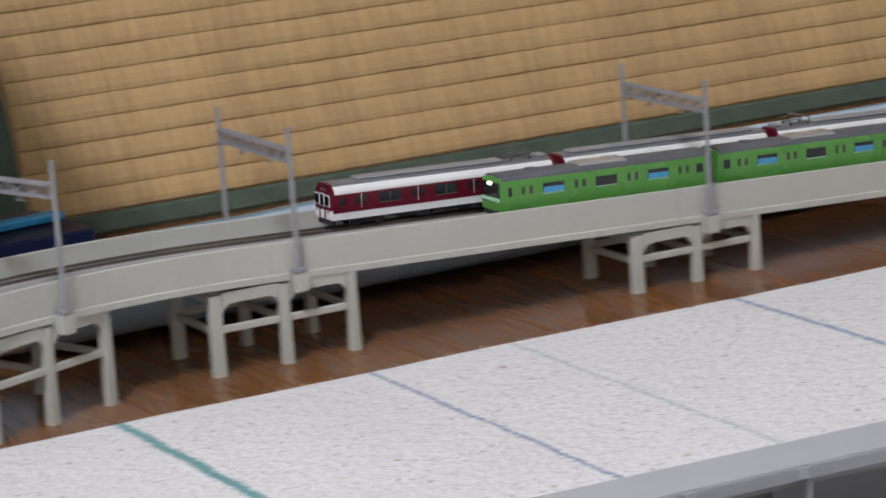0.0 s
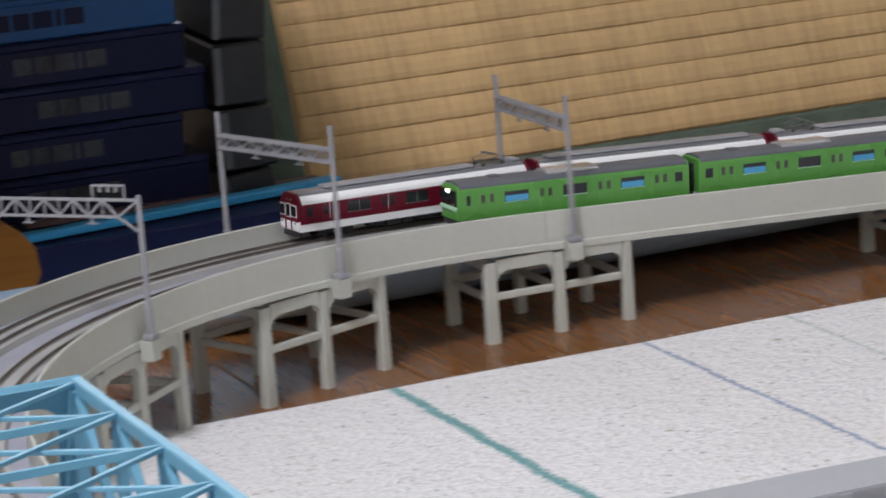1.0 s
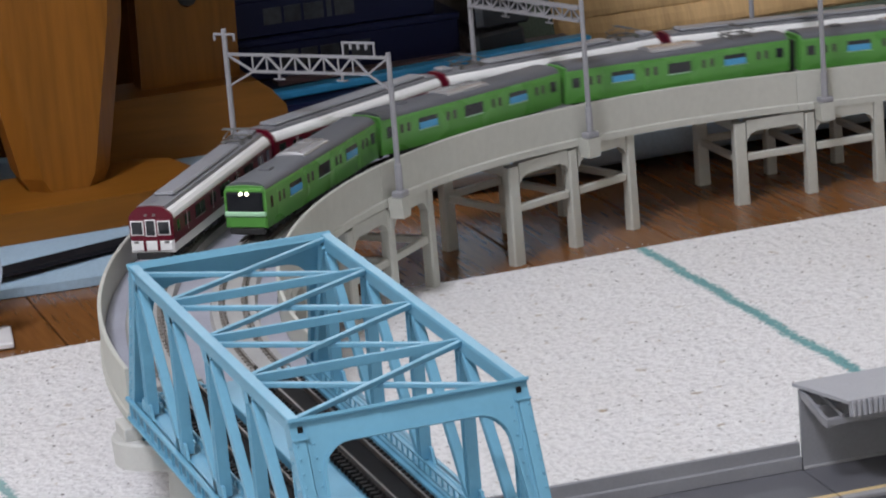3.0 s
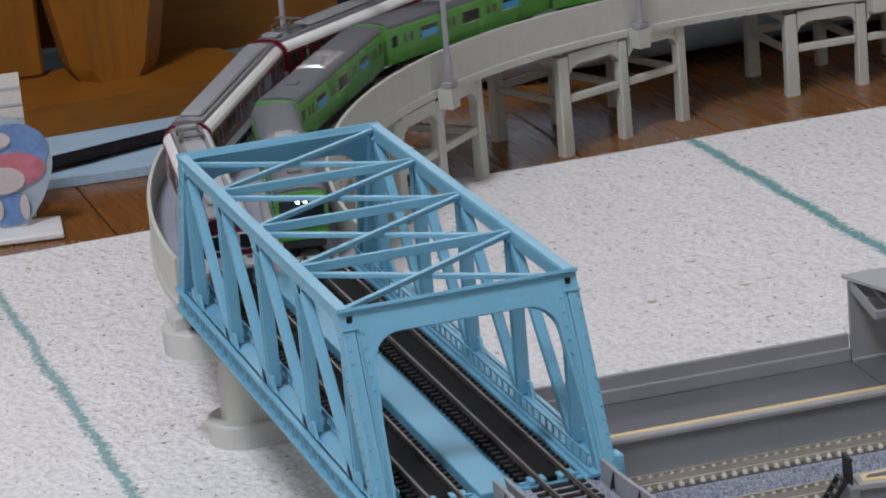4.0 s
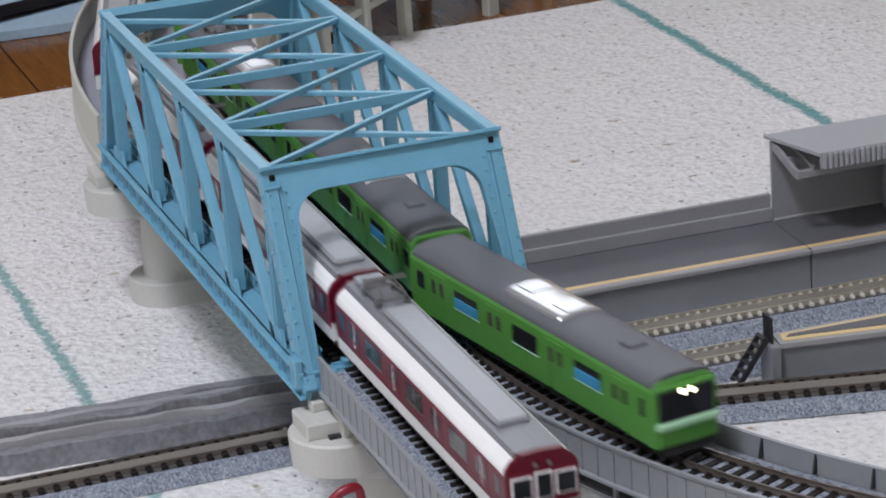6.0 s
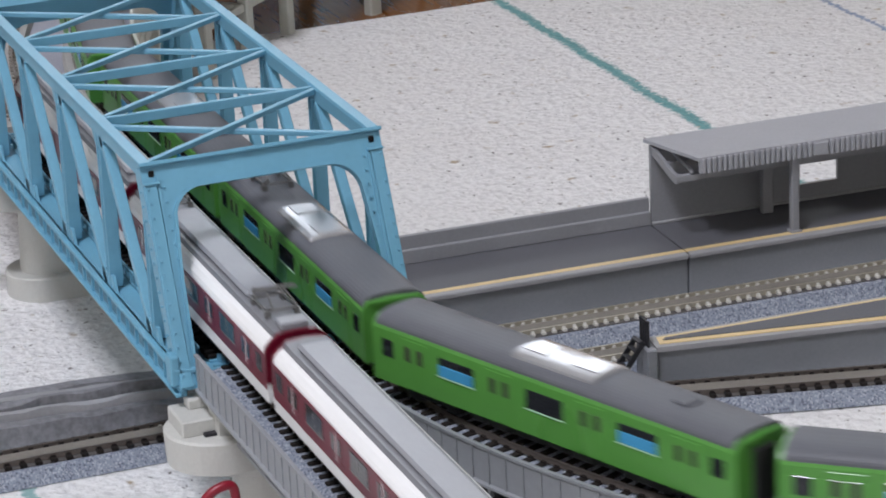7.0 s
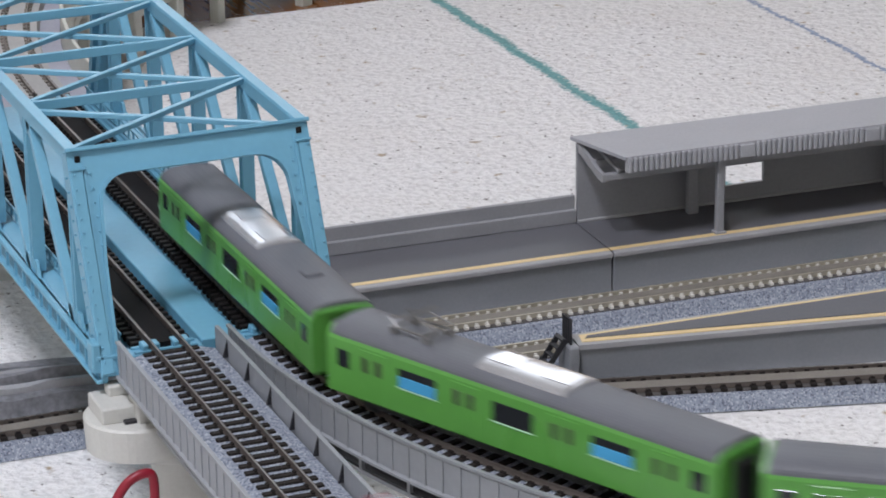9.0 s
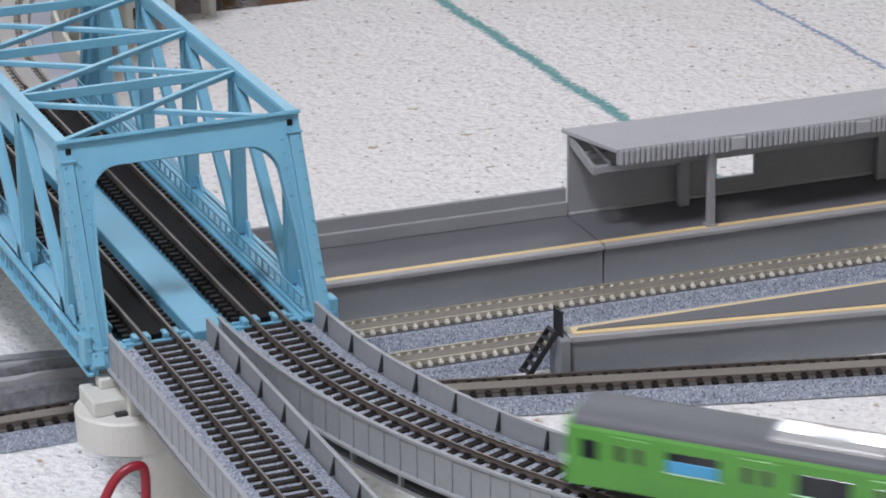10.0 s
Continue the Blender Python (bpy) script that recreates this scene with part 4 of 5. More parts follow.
        part("rear_post", box(bmesh.new(), st(x + 0.0035, 0.0285, 0.0298), (0.0044, 0.0030, 0.0280), 0.0004, turn), SHELTER, t)
    # wedge-shaped second platform with steps at its tip
    t = empty("platform")
    tagged(t, "grey wedge-shaped island platform with yellow lines on both edges", "model platform", "platforms")
    back0, back1, front0, front1 = Vector((0.1425, 0.0718, 0)), Vector((0.40, 0.0630, 0)), Vector((0.1410, 0.0618, 0)), Vector((0.40, 0.0135, 0))
    quad = [front0, front1, back1, back0]

    def slab(z0, z1, inset):
        c = (front0 + front1 + back0 + back1) / 4
        pts = [p + (c - p).normalized() * 0 + Vector((0, inset if i < 2 else -inset, 0)) + Vector((inset if i in (0, 3) else 0, 0, 0)) for i, p in enumerate(quad)]
        return rings(bmesh.new(), [[(p.x, p.y, z0) for p in pts], [(p.x, p.y, z1) for p in pts]])
    part("side", slab(0.0, 0.0143, 0.0008), PLATFORM_SIDE, t)
    part("edge", slab(0.0141, 0.0158, 0.0), PLATFORM_EDGE, t)
    part("safety_line", slab(0.0150, 0.0161, 0.0020), PLATFORM_LINE, t)
    part("surface", slab(0.0152, 0.0164, 0.0042), PLATFORM_TOP, t)
    part("tip_block", box(bmesh.new(), (0.1398, 0.0668, 0.0077), (0.0036, 0.0118, 0.0154), 0.0004, Matrix.Rotation(radians(-6), 4, "Z")), PLATFORM_SIDE, t)
    bm = bmesh.new()
    for i in range(4):
        box(bm, (0.1392, 0.0700 - 0.0019 * i, 0.0198), (0.0007, 0.0007, 0.0094))
    box(bm, (0.1392, 0.0672, 0.0240), (0.0007, 0.0070, 0.0007))
    part("end_fence", bm, GIRDER_DARK, t, "dark end railing")
    bm = bmesh.new()
    for y in (0.0655, 0.0712):
        bar(bm, (0.1275, y, 0.0025), (0.1380, y, 0.0170), 0.0007, 0.0018)
    for i in range(6):
        box(bm, (0.1283 + 0.0018 * i, 0.0684, 0.0038 + 0.0026 * i), (0.0018, 0.0056, 0.0005))
    part("stairs", bm, GIRDER_DARK, t, "dark ladder-like end stairs")
    # tracks
    def on(y0, x):
        return (x, y0 - 0.035 * (x - 0.1), 0)
    ground_track(on(0.1222, 0.03), on(0.1222, 0.42), "model track with pale sleepers beside the platform", CONCRETE_TIE, 0.0134, False)
    ground_track(on(0.0892, -0.02), on(0.0892, 0.42), "model track with pale sleepers beside the wedge platform", CONCRETE_TIE, 0.0134, False)
    ground_track((-0.012, 0.0905, 0.0004), (0.42, -0.0290, 0.0004), "branching model track with dark sleepers", BROWN_PLASTIC, 0.0148, True)
    ground_track((-0.32, 0.0945, 0.0002), (-0.0135, 0.0930, 0.0002), "weathered model track with dark sleepers passing under the bridge", BROWN_PLASTIC, 0.0148, True)
    # grey layered ramp strips beside that track
    t = empty("platform_ramp")
    tagged(t, "worn grey layered platform ramp beside the track", "model ramp")
    for i, (y0, y1, z, j) in enumerate(((0.1080, 0.1152, 0.0070, 0.0), (0.1150, 0.1192, 0.0092, 0.004), (0.1194, 0.1242, 0.0108, 0.002), (0.1238, 0.1300, 0.0096, -0.004), (0.1304, 0.1390, 0.0080, -0.006))):
        bm = bmesh.new()
        prev = []
        for k in range(25):
            x = -0.16 + (0.165) * k / 24
            w = 0.0016 * noise.noise((x * 75, i * 3.1, 0)) + 0.0014 * noise.noise((x * 21, i * 7.7, 2))
            dy = (-x) * 0.09 + w
            prev.append([(x, y0 + dy, 0), (x, y1 + dy, 0), (x, y1 + dy - 0.001, z), (x, y0 + dy + 0.001, z + 0.6 * w)])
        rings(bm, prev)
        part("strip", bm, STATION_BASE if i % 2 else RAMP_WORN, t)


# ---- the trains ----
def side_profile(w, z0, z1, roof):
    """Half round-shouldered car section."""
    return [(w, z0), (w, z1), (w - 0.0004, z1 + 0.0012), (w - 0.0016, z1 + 0.0026), (w * 0.55, roof - 0.0003), (0.0, roof)]


def hull(w, z0, z1, roof, y0, y1):
    h = side_profile(w, z0, z1, roof)
    loop = h + [(-a, b) for a, b in h[-2::-1]]
    return [[(a, y, b) for a, b in loop] for y in (y0, y1)]


def bogie(t, y):
    b = part("bogie", box(bmesh.new(), (0, y, 0.0036), (0.0120, 0.0150, 0.0022), 0.0004), UNDER, t)
    for sgn in (-1, 1):
        bm = box(bmesh.new(), (sgn * 0.0064, y, 0.0034), (0.0012, 0.0205, 0.0024), 0.0003)
        for k in (-0.007, 0.007):
            box(bm, (sgn * 0.0066, y + k, 0.0030), (0.0016, 0.0032, 0.0032), 0.0003)
        part("side_frame", bm, UNDER, b)
        for k in (-0.007, 0.007):
            part("wheel", rod(bmesh.new(), (sgn * 0.0040, y + k, 0.0029), (sgn * 0.0052, y + k, 0.0029), 0.0029, 14), UNDER, b)


def under_gear(t, half, seed):
    rnd = random.Random(seed)
    y = -half + 0.036
    while y < half - 0.040:
        ln = rnd.uniform(0.006, 0.014)
        for sgn in (-1, 1):
            part("equipment_box", box(bmesh.new(), (sgn * 0.0056, y + ln / 2, 0.0044), (0.0052, ln - 0.001, rnd.uniform(0.003, 0.0046)), 0.0004), UNDER, t)
        y += ln


def pantograph(t, y, z):
    bm = bmesh.new()
    for sgn in (-1, 1):
        x = sgn * 0.0042
        rod(bm, (x, y - 0.0060, z), (x, y + 0.0060, z), 0.0004, 6)
        for k in (-1, 1):
            rod(bm, (x, y + k * 0.0050, z), (x * 0.8, y + k * 0.0082, z + 0.0020), 0.00030, 6)
            rod(bm, (x * 0.8, y + k * 0.0082, z + 0.0020), (x * 0.6, y + k * 0.0006, z + 0.0040), 0.00026, 6)
    for k in (-0.006, 0.006):
        rod(bm, (-0.0042, y + k, z), (0.0042, y + k, z), 0.0004, 6)
    for k in (-0.0010, 0.0010):
        rod(bm, (-0.0062, y + k, z + 0.0042), (0.0062, y + k, z + 0.0042), 0.00032, 6)
    for sgn in (-1, 1):
        for k in (-0.006, 0.006):
            box(bm, (sgn * 0.0042, y + k, z - 0.0008), (0.0016, 0.0016, 0.0018))
    part("pantograph", bm, STEEL, t, "silver diamond pantograph")


def panel(t, name, mat, y, z, wy, wz, x, thick=0.0004, label=""):
    """One pane or leaf on both sides of a car."""
    for sgn in (-1, 1):
        part(name, box(bmesh.new(), (sgn * (x + thick / 2 - 0.0002), y, z), (thick, wy, wz), 0.00012), mat, t, label)


def green_car(lead, tail, panto, label, seed):
    t = empty("commuter_car")
    tagged(t, label, "model train car", "green train")
    half, w, z0, z1, roof = 0.0667, 0.0095, 0.0052, 0.0203, 0.0246
    y_front = half - (0.0012 if lead else 0)
    bm = rings(bmesh.new(), hull(w, z0, z1, z1 + 0.0031, -half, half))
    part("body", bm, GREEN, t)
    roof_loops = []
    for y, k in ((-half + 0.0012, 0), (half - 0.0012, 0)):
        roof_loops.append([((w - 0.0003) * math.copysign(abs(math.cos(a)) ** 0.75, math.cos(a)), y, z1 + 0.0008 + (roof + 0.0001 - z1 - 0.0008) * math.sin(a) ** 0.8) for a in [math.pi * i / 18 for i in range(19)]])
    part("roof", rings(bmesh.new(), roof_loops), GREEN_ROOF, t)
    bm = bmesh.new()
    for y, h in ((0.0, 1.0),):
        arc = [(0.0068 * math.cos(a), roof - 0.0006 + 0.0019 * math.sin(a) ** 0.6) for a in [math.pi * i / 14 for i in range(15)]]
        rings(bm, [[(a, e, roof - 0.0006 + (b - roof + 0.0006) * k) for a, b in arc] for e, k in ((-0.0150, 0.5), (-0.0144, 0.95), (0.0144, 0.95), (0.0150, 0.5))])
    for y in (-0.0095, 0.0095):
        box(bm, (0, y, roof + 0.0011), (0.0070, 0.0080, 0.0005), 0.0001)
    part("air_conditioner", bm, AIRCON, t)
    zc = 0.0152
    doors = (-0.0500, -0.0168, 0.0168, 0.0500)
    for y in doors:
        panel(t, "door", GREEN, y, 0.0126, 0.0094, 0.0140, w, 0.00034)
        for k in (-0.0024, 0.0024):
            panel(t, "door_window", DOOR_GLASS, y + k, zc + 0.0002, 0.0021, 0.0042, w + 0.0002, 0.00034)
    for y, blue in ((-0.0334, True), (0.0, False), (0.0334, True)):
        panel(t, "window", GLASS_DARK, y, zc, 0.0136, 0.0054, w, 0.00036)
        panel(t, "window_frame", GREEN_PALE, y, zc - 0.0029, 0.0142, 0.0004, w, 0.0005)
        # blue panel on the glass stands for the seat back behind it
        if blue:
            panel(t, "seat_back_panel", SEAT_BLUE, y, zc - 0.0010, 0.0130, 0.0032, w + 0.0002, 0.00034, "blue seat back seen in the window")
    for y in (-0.0606, 0.0606):
        panel(t, "end_window", GLASS_DARK, y, zc, 0.0044 if not (lead and y > 0) else 0.0022, 0.0050, w, 0.00036)
    for y, s in ((half, 1), (-half, -1)):
        if (lead and s > 0) or (tail and s < 0):
            bm = bmesh.new()
            box(bm, (0, y + s * 0.0004, 0.0163), (0.0166, 0.0012, 0.0086), 0.0005)
            face = part("cab_window", bm, GLASS_DARK, t, "black cab front glass")
            part("cab_lower_front", box(bmesh.new(), (0, y + s * 0.0003, 0.0086), (0.0184, 0.0012, 0.0068), 0.0006), GREEN, t)
            part("bumper_band", box(bmesh.new(), (0, y + s * 0.0008, 0.0112), (0.0188, 0.0016, 0.0022), 0.0005), GREEN_PALE, t)
            part("skirt", box(bmesh.new(), (0, y - s * 0.001, 0.0037), (0.0160, 0.0030, 0.0030), 0.0006), UNDER, t)
            part("roof_brow", box(bmesh.new(), (0, y + s * 0.0002, 0.0213), (0.0170, 0.0012, 0.0018), 0.0005), GREEN, t)
            if lead and s > 0:
                for k in (-0.0014, 0.0014):
                    part("headlight", rod(bmesh.new(), (k, y + 0.0004, 0.0199), (k, y + 0.0014, 0.0199), 0.0007, 12), LAMP_GLOW, face, "lit warm headlight")
        else:
            part("gangway", box(bmesh.new(), (0, y + s * 0.0006, 0.0128), (0.0076, 0.0014, 0.0150), 0.0004), UNDER, t)
            part("end_door_frame", box(bmesh.new(), (0, y + s * 0.0002, 0.0226), (0.0150, 0.0006, 0.0012), 0.0002), GREEN, t)
    if panto:
        pantograph(t, panto * 0.045, roof + 0.0018)
    else:
        part("roof_vent", box(bmesh.new(), (0, 0.042, roof + 0.0003), (0.0056, 0.0056, 0.0012), 0.0004), GREEN_ROOF, t)
    part("floor_frame", box(bmesh.new(), (0, 0, 0.0056), (0.0170, 2 * half - 0.006, 0.0016)), UNDER, t)
    for y in (-0.0460, 0.0460):
        bogie(t, y)
    under_gear(t, half, seed)
    part("coupler", box(bmesh.new(), (0, half + 0.0016 if not lead else -half - 0.0016, 0.0040), (0.0024, 0.0050, 0.0020), 0.0003), UNDER, t)
    return t


def red_car(lead, tail, panto, label, seed):
    t = empty("express_car")
    tagged(t, label, "model train car", "maroon and white train")
    half, w, z0, z1, roof = 0.0690, 0.0094, 0.0052, 0.0198, 0.0243
    part("body", rings(bmesh.new(), hull(w, z0, z1, roof - 0.0002, -half, half)), WHITE, t)
    for sgn in (-1, 1):
        part("maroon_band", box(bmesh.new(), (sgn * (w + 0.00006), 0, 0.0140), (0.0003, 2 * half - 0.0008, 0.0100), 0.0001), MAROON, t)
    part("roof", rings(bmesh.new(), [[(a, y, b) for a, b in ((0.0066, roof - 0.0013), (0.0060, roof + 0.0001), (0, roof + 0.0006), (-0.0060, roof + 0.0001), (-0.0066, roof - 0.0013))] for y in (-half + 0.0016, half - 0.0016)]), RED_ROOF, t)
    ends = {0: (-half + 0.008, half - 0.008), 1: (-half + 0.030, half - 0.008), 2: (-half + 0.030, half - 0.030)}[panto]
    if lead:
        ends = (ends[0], half - 0.018)
    duct = bmesh.new()
    box(duct, (0, (ends[0] + ends[1]) / 2, roof + 0.0010), (0.0092, ends[1] - ends[0], 0.0018), 0.0008)
    part("cooling_duct", duct, RED_DUCT, t)
    zc = 0.0152
    for y in (-0.0515, -0.0172, 0.0172, 0.0515):
        panel(t, "door", MAROON, y, 0.0147, 0.0088, 0.0081, w + 0.0002, 0.0003)
        panel(t, "door_edge", WHITE, y, 0.0147, 0.0003, 0.0080, w + 0.0004, 0.0002)
        for k in (-0.0023, 0.0023):
            panel(t, "door_window", GLASS_DARK, y + k, zc, 0.0026, 0.0046, w + 0.0003, 0.0003)
    for y in (-0.0343, 0.0, 0.0343):
        panel(t, "window", GLASS_DARK, y, zc, 0.0132, 0.0054, w + 0.0002, 0.00034)
        panel(t, "window_bar", STEEL, y, zc, 0.0004, 0.0052, w + 0.0004, 0.0002)
        panel(t, "window_sill", STEEL, y, zc - 0.0029, 0.0136, 0.0004, w + 0.0003, 0.0003)
    panel(t, "end_window", GLASS_DARK, 0.0630, zc, 0.0030 if lead else 0.0050, 0.0050, w + 0.0002, 0.0003)
    panel(t, "end_window", GLASS_DARK, -0.0628, zc, 0.0050, 0.0050, w + 0.0002, 0.0003)
    for y, s in ((half, 1), (-half, -1)):
        # maroon rim over the car's end
        h = side_profile(w + 0.0001, 0.0108, 0.0198, roof + 0.0004)
        loop = h + [(-a, b) for a, b in h[-2::-1]]
        part("end_rim", rings(bmesh.new(), [[(a, y - s * 0.0014, b) for a, b in loop], [(a, y + s * 0.0003, b) for a, b in loop]]), MAROON, t, "maroon end panel")
        if (lead and s > 0) or (tail and s < 0):
            face = part("cab_front", box(bmesh.new(), (0, y + s * 0.0005, 0.0148), (0.0182, 0.0012, 0.0092), 0.0005), MAROON, t)
            for x, wx, wz in ((-0.0058, 0.0046, 0.0052), (0.0, 0.0036, 0.0062), (0.0058, 0.0046, 0.0052)):
                part("window_frame", box(bmesh.new(), (x, y + s * 0.0011, 0.0158), (wx + 0.0010, 0.0005, wz + 0.0010), 0.0001), WHITE, face)
                part("front_window", box(bmesh.new(), (x, y + s * 0.0013, 0.0158), (wx, 0.0006, wz), 0.0001), GLASS_DARK, face)
            part("lower_front", box(bmesh.new(), (0, y + s * 0.0006, 0.0082), (0.0182, 0.0012, 0.0042), 0.0004), WHITE, t)
            for x in (-0.0030, 0.0030):
                part("front_stripe", box(bmesh.new(), (x, y + s * 0.0013, 0.0086), (0.0012, 0.0003, 0.0050)), MAROON, t)
            for x in (-0.0066, 0.0066):
                part("tail_lamp", box(bmesh.new(), (x, y + s * 0.0013, 0.0098), (0.0020, 0.0004, 0.0008)), STEEL, t)
                part("headlamp", rod(bmesh.new(), (x * 0.28, y + s * 0.0004, 0.0212), (x * 0.28, y + s * 0.0012, 0.0212), 0.0006, 10), STEEL, t)
            part("skirt", box(bmesh.new(), (0, y - s * 0.001, 0.0037), (0.0150, 0.0030, 0.0030), 0.0006), UNDER, t)
        else:
            part("gangway", box(bmesh.new(), (0, y + s * 0.0009, 0.0128), (0.0076, 0.0014, 0.0150), 0.0004), UNDER, t)
    for s in (-1, 1)[:panto]:
        pantograph(t, s * 0.0500, roof + 0.0020)
        part("roof_box", box(bmesh.new(), (0, s * 0.0640, roof + 0.0012), (0.0080, 0.0060, 0.0018), 0.0004), RED_DUCT, t)
    part("floor_frame", box(bmesh.new(), (0, 0, 0.0056), (0.0168, 2 * half - 0.006, 0.0016)), UNDER, t)
    for y in (-0.0470, 0.0470):
        bogie(t, y)
    under_gear(t, half, seed)
    part("coupler", box(bmesh.new(), (0, -half - 0.0016, 0.0040), (0.0024, 0.0044, 0.0020), 0.0003), UNDER, t)
    return t


# ---- things behind the viaduct ----
def box_stack():
    rnd = random.Random(7)
    z = -0.0068
    for i, (dx, h, ln) in enumerate(((-0.010, 0.0262, 0), (0.000, 0.0262, 0), (-0.014, 0.0266, 0), (0.003, 0.0266, 0), (-0.008, 0.0266, 0), (-0.012, 0.026, 0))):
        x1 = 0.336 + dx
        t = empty("train_box", pose(x1 - 0.071, 1.000, z, 0, 0, -1.5 + rnd.uniform(-0.6, 0.6)))
        top = i == 5
        tagged(t, "navy blue card box with silver print, stacked" if not top else "dull blue card box on top of the stack", "box", "stacked boxes")
        w = 0.142
        part("body", box(bmesh.new(), (0, 0, h * 0.42), (w, 0.09, h * 0.84), 0.0012), NAVY if not top else DULL_BLUE, t)
        part("lid", box(bmesh.new(), (0, 0, h * 0.90), (w + 0.002, 0.092, h * 0.19), 0.0012), NAVY_EDGE if not top else DULL_BLUE, t)
        # the printed mark, as plain bars
        bm = bmesh.new()
        x = -0.034 + rnd.uniform(-0.01, 0.01)
        for wd in (0.013, 0.012, 0.014, 0.005, 0.014):
            box(bm, (x + wd / 2, -0.0453, h * 0.46), (wd - 0.002, 0.0006, 0.0098), 0.0)
            x += wd
        part("printed_mark", bm, SILVER_PRINT if not top else NAVY, t, "faint silver printed bars")
        z += h + 0.0003


def things_behind():
    box_stack()
    # cases leaning beside the boxes
    t = empty("book_case", pose(0.3600, 1.02, -0.0068, 0, 0, -3))
    tagged(t, "dark grey book-shaped train cases stacked on edge", "case")
    for i in range(4):
        part("sleeve", box(bmesh.new(), (0.002 * (i % 2), 0, 0.021 + 0.0395 * i), (0.034, 0.16, 0.037), 0.0016, Matrix.Rotation(radians(-5 + 3 * i), 4, "Y")), CASE, t)
        part("spine_edge", box(bmesh.new(), (-0.0145 + 0.002 * (i % 2), -0.0803, 0.021 + 0.0395 * i), (0.0045, 0.0010, 0.034), 0.0, Matrix.Rotation(radians(-5 + 3 * i), 4, "Y")), CASE_EDGE, t)
    # long low dark tray with a cyan strip
    t = empty("parts_tray", pose(0.30, 0.925, -0.0068, 0, 0, 2.5))
    tagged(t, "long dark low box with a cyan plastic strip on it", "tray")
    part("body", box(bmesh.new(), (0, 0, 0.0125), (0.230, 0.070, 0.025), 0.0012), NAVY, t)
    part("cyan_strip", bar(bmesh.new(), (-0.112, -0.018, 0.0285), (0.110, 0.004, 0.0285), 0.012, 0.005, 0.001), CYAN, t, "cyan plastic strip")
    part("mauve_card", box(bmesh.new(), (0.012, 0.028, 0.0262), (0.190, 0.012, 0.0026), 0.0004), MAUVE, t)
    # rush mat leaning back, bound with green cloth
    lean = Matrix.Translation((0.410, 0.985, -0.0068)) @ Matrix.Rotation(radians(90 - 20), 4, "X")
    t = empty("rush_mat", lean)
    tagged(t, "honey-coloured woven rush mat with dark green cloth border, leaning upright", "tatami mat")
    wide, high, pitch = 1.5, 0.62, 0.0149
    part("core", box(bmesh.new(), (wide / 2, high / 2, -0.012), (wide, high, 0.020), 0.002), RUSH, t)
    bm = bmesh.new()
    n = int(high / pitch)
    cols = 300
    for i in range(1, n):
        y = i * pitch
        prof = [(0.0, -0.0004), (0.0009, 0.0006), (0.0040, 0.0014), (0.0100, 0.0013), (0.0140, 0.0004), (0.0148, -0.0004)]
        prev = None
        for k in range(cols + 1):
            x = 0.004 + (wide - 0.006) * k / cols
            wav = 0.00035 * noise.noise((x * 90, i * 5.3, 0)) + 0.0004 * noise.noise((x * 9, i * 2.7, 4))
            row = [bm.verts.new((x, y + a + wav, max(-0.0006, b + wav * 0.8))) for a, b in prof]
            if prev:
                for j in range(len(prof) - 1):
                    bm.faces.new((prev[j], prev[j + 1], row[j + 1], row[j]))
            prev = row
    tagged(part("rush_ribs", bm, RUSH, t), kind="stuff")
    part("bottom_border", box(bmesh.new(), (wide / 2, 0.0070, -0.0005), (wide, 0.0140, 0.0050), 0.002), DARK_GREEN_CLOTH, t)
    part("side_border", box(bmesh.new(), (-0.0125, high / 2, -0.006), (0.0270, high, 0.0150), 0.002), DARK_GREEN_CLOTH, t)
    # quilt rolled along the floor behind the piers
    bm = bmesh.new()
    loops = []
    for k in range(61):
        x = 0.20 + 1.3 * k / 60
        r = 0.041 * min(1.0, 0.45 + 0.10 * k) + 0.0025 * noise.noise((x * 6, 2, 0))
        y0 = 0.744 + 0.004 * noise.noise((x * 4, 7, 0)) + 0.010 * min(1.0, max(0.0, (x - 0.35) * 2))
        loops.append([(x, y0 + 1.25 * r * math.cos(a), -0.0065 + (0.92 * r) * (1 + math.sin(a)) * 0.62) for a in [2 * math.pi * i / 20 for i in range(20)]])
    rings(bm, loops)
    roll = part("rolled_quilt", bm, GREY_CLOTH, None, smooth=True)
    tagged(roll, "pale blue-grey quilt rolled up on the floor", "quilt")
    bm = bmesh.new()
    pts = []
    for i in range(25):
        row = []
        for j in range(13):
            x, y = -0.25 + 1.9 * i / 24, 0.755 + 0.20 * j / 12
            row.append(bm.verts.new((x, y, -0.0045 + 0.006 * max(0, noise.noise((x * 9, y * 9, 1))))))
        pts.append(row)
    for i in range(24):
        for j in range(12):
            bm.faces.new((pts[i][j], pts[i + 1][j], pts[i + 1][j + 1], pts[i][j + 1]))
    sheet = part("spread_quilt", bm, BLUE_CLOTH, None, smooth=True)
    sol = sheet.modifiers.new("thickness", "SOLIDIFY")
    sol.thickness = 0.002
    tagged(sheet, "pale blue quilt cloth spread over the floor", "quilt")
    # quilt corner in front of the wooden foot, and a black strap
    bm = bmesh.new()
    for z in (0.0,):
        prism(bm, [(-0.30, 0.688), (0.03, 0.660), (0.10, 0.662), (0.14, 0.70), (0.14, 0.80), (-0.30, 0.80)], lambda a, b, d: (a, b, -0.0066 + d), 0.0046)
    corner = part("quilt_corner", bm, BLUE_CLOTH)
    tagged(corner, "pale blue quilt corner lying on the floor", "quilt")
    bm = bmesh.new()
    loops = []
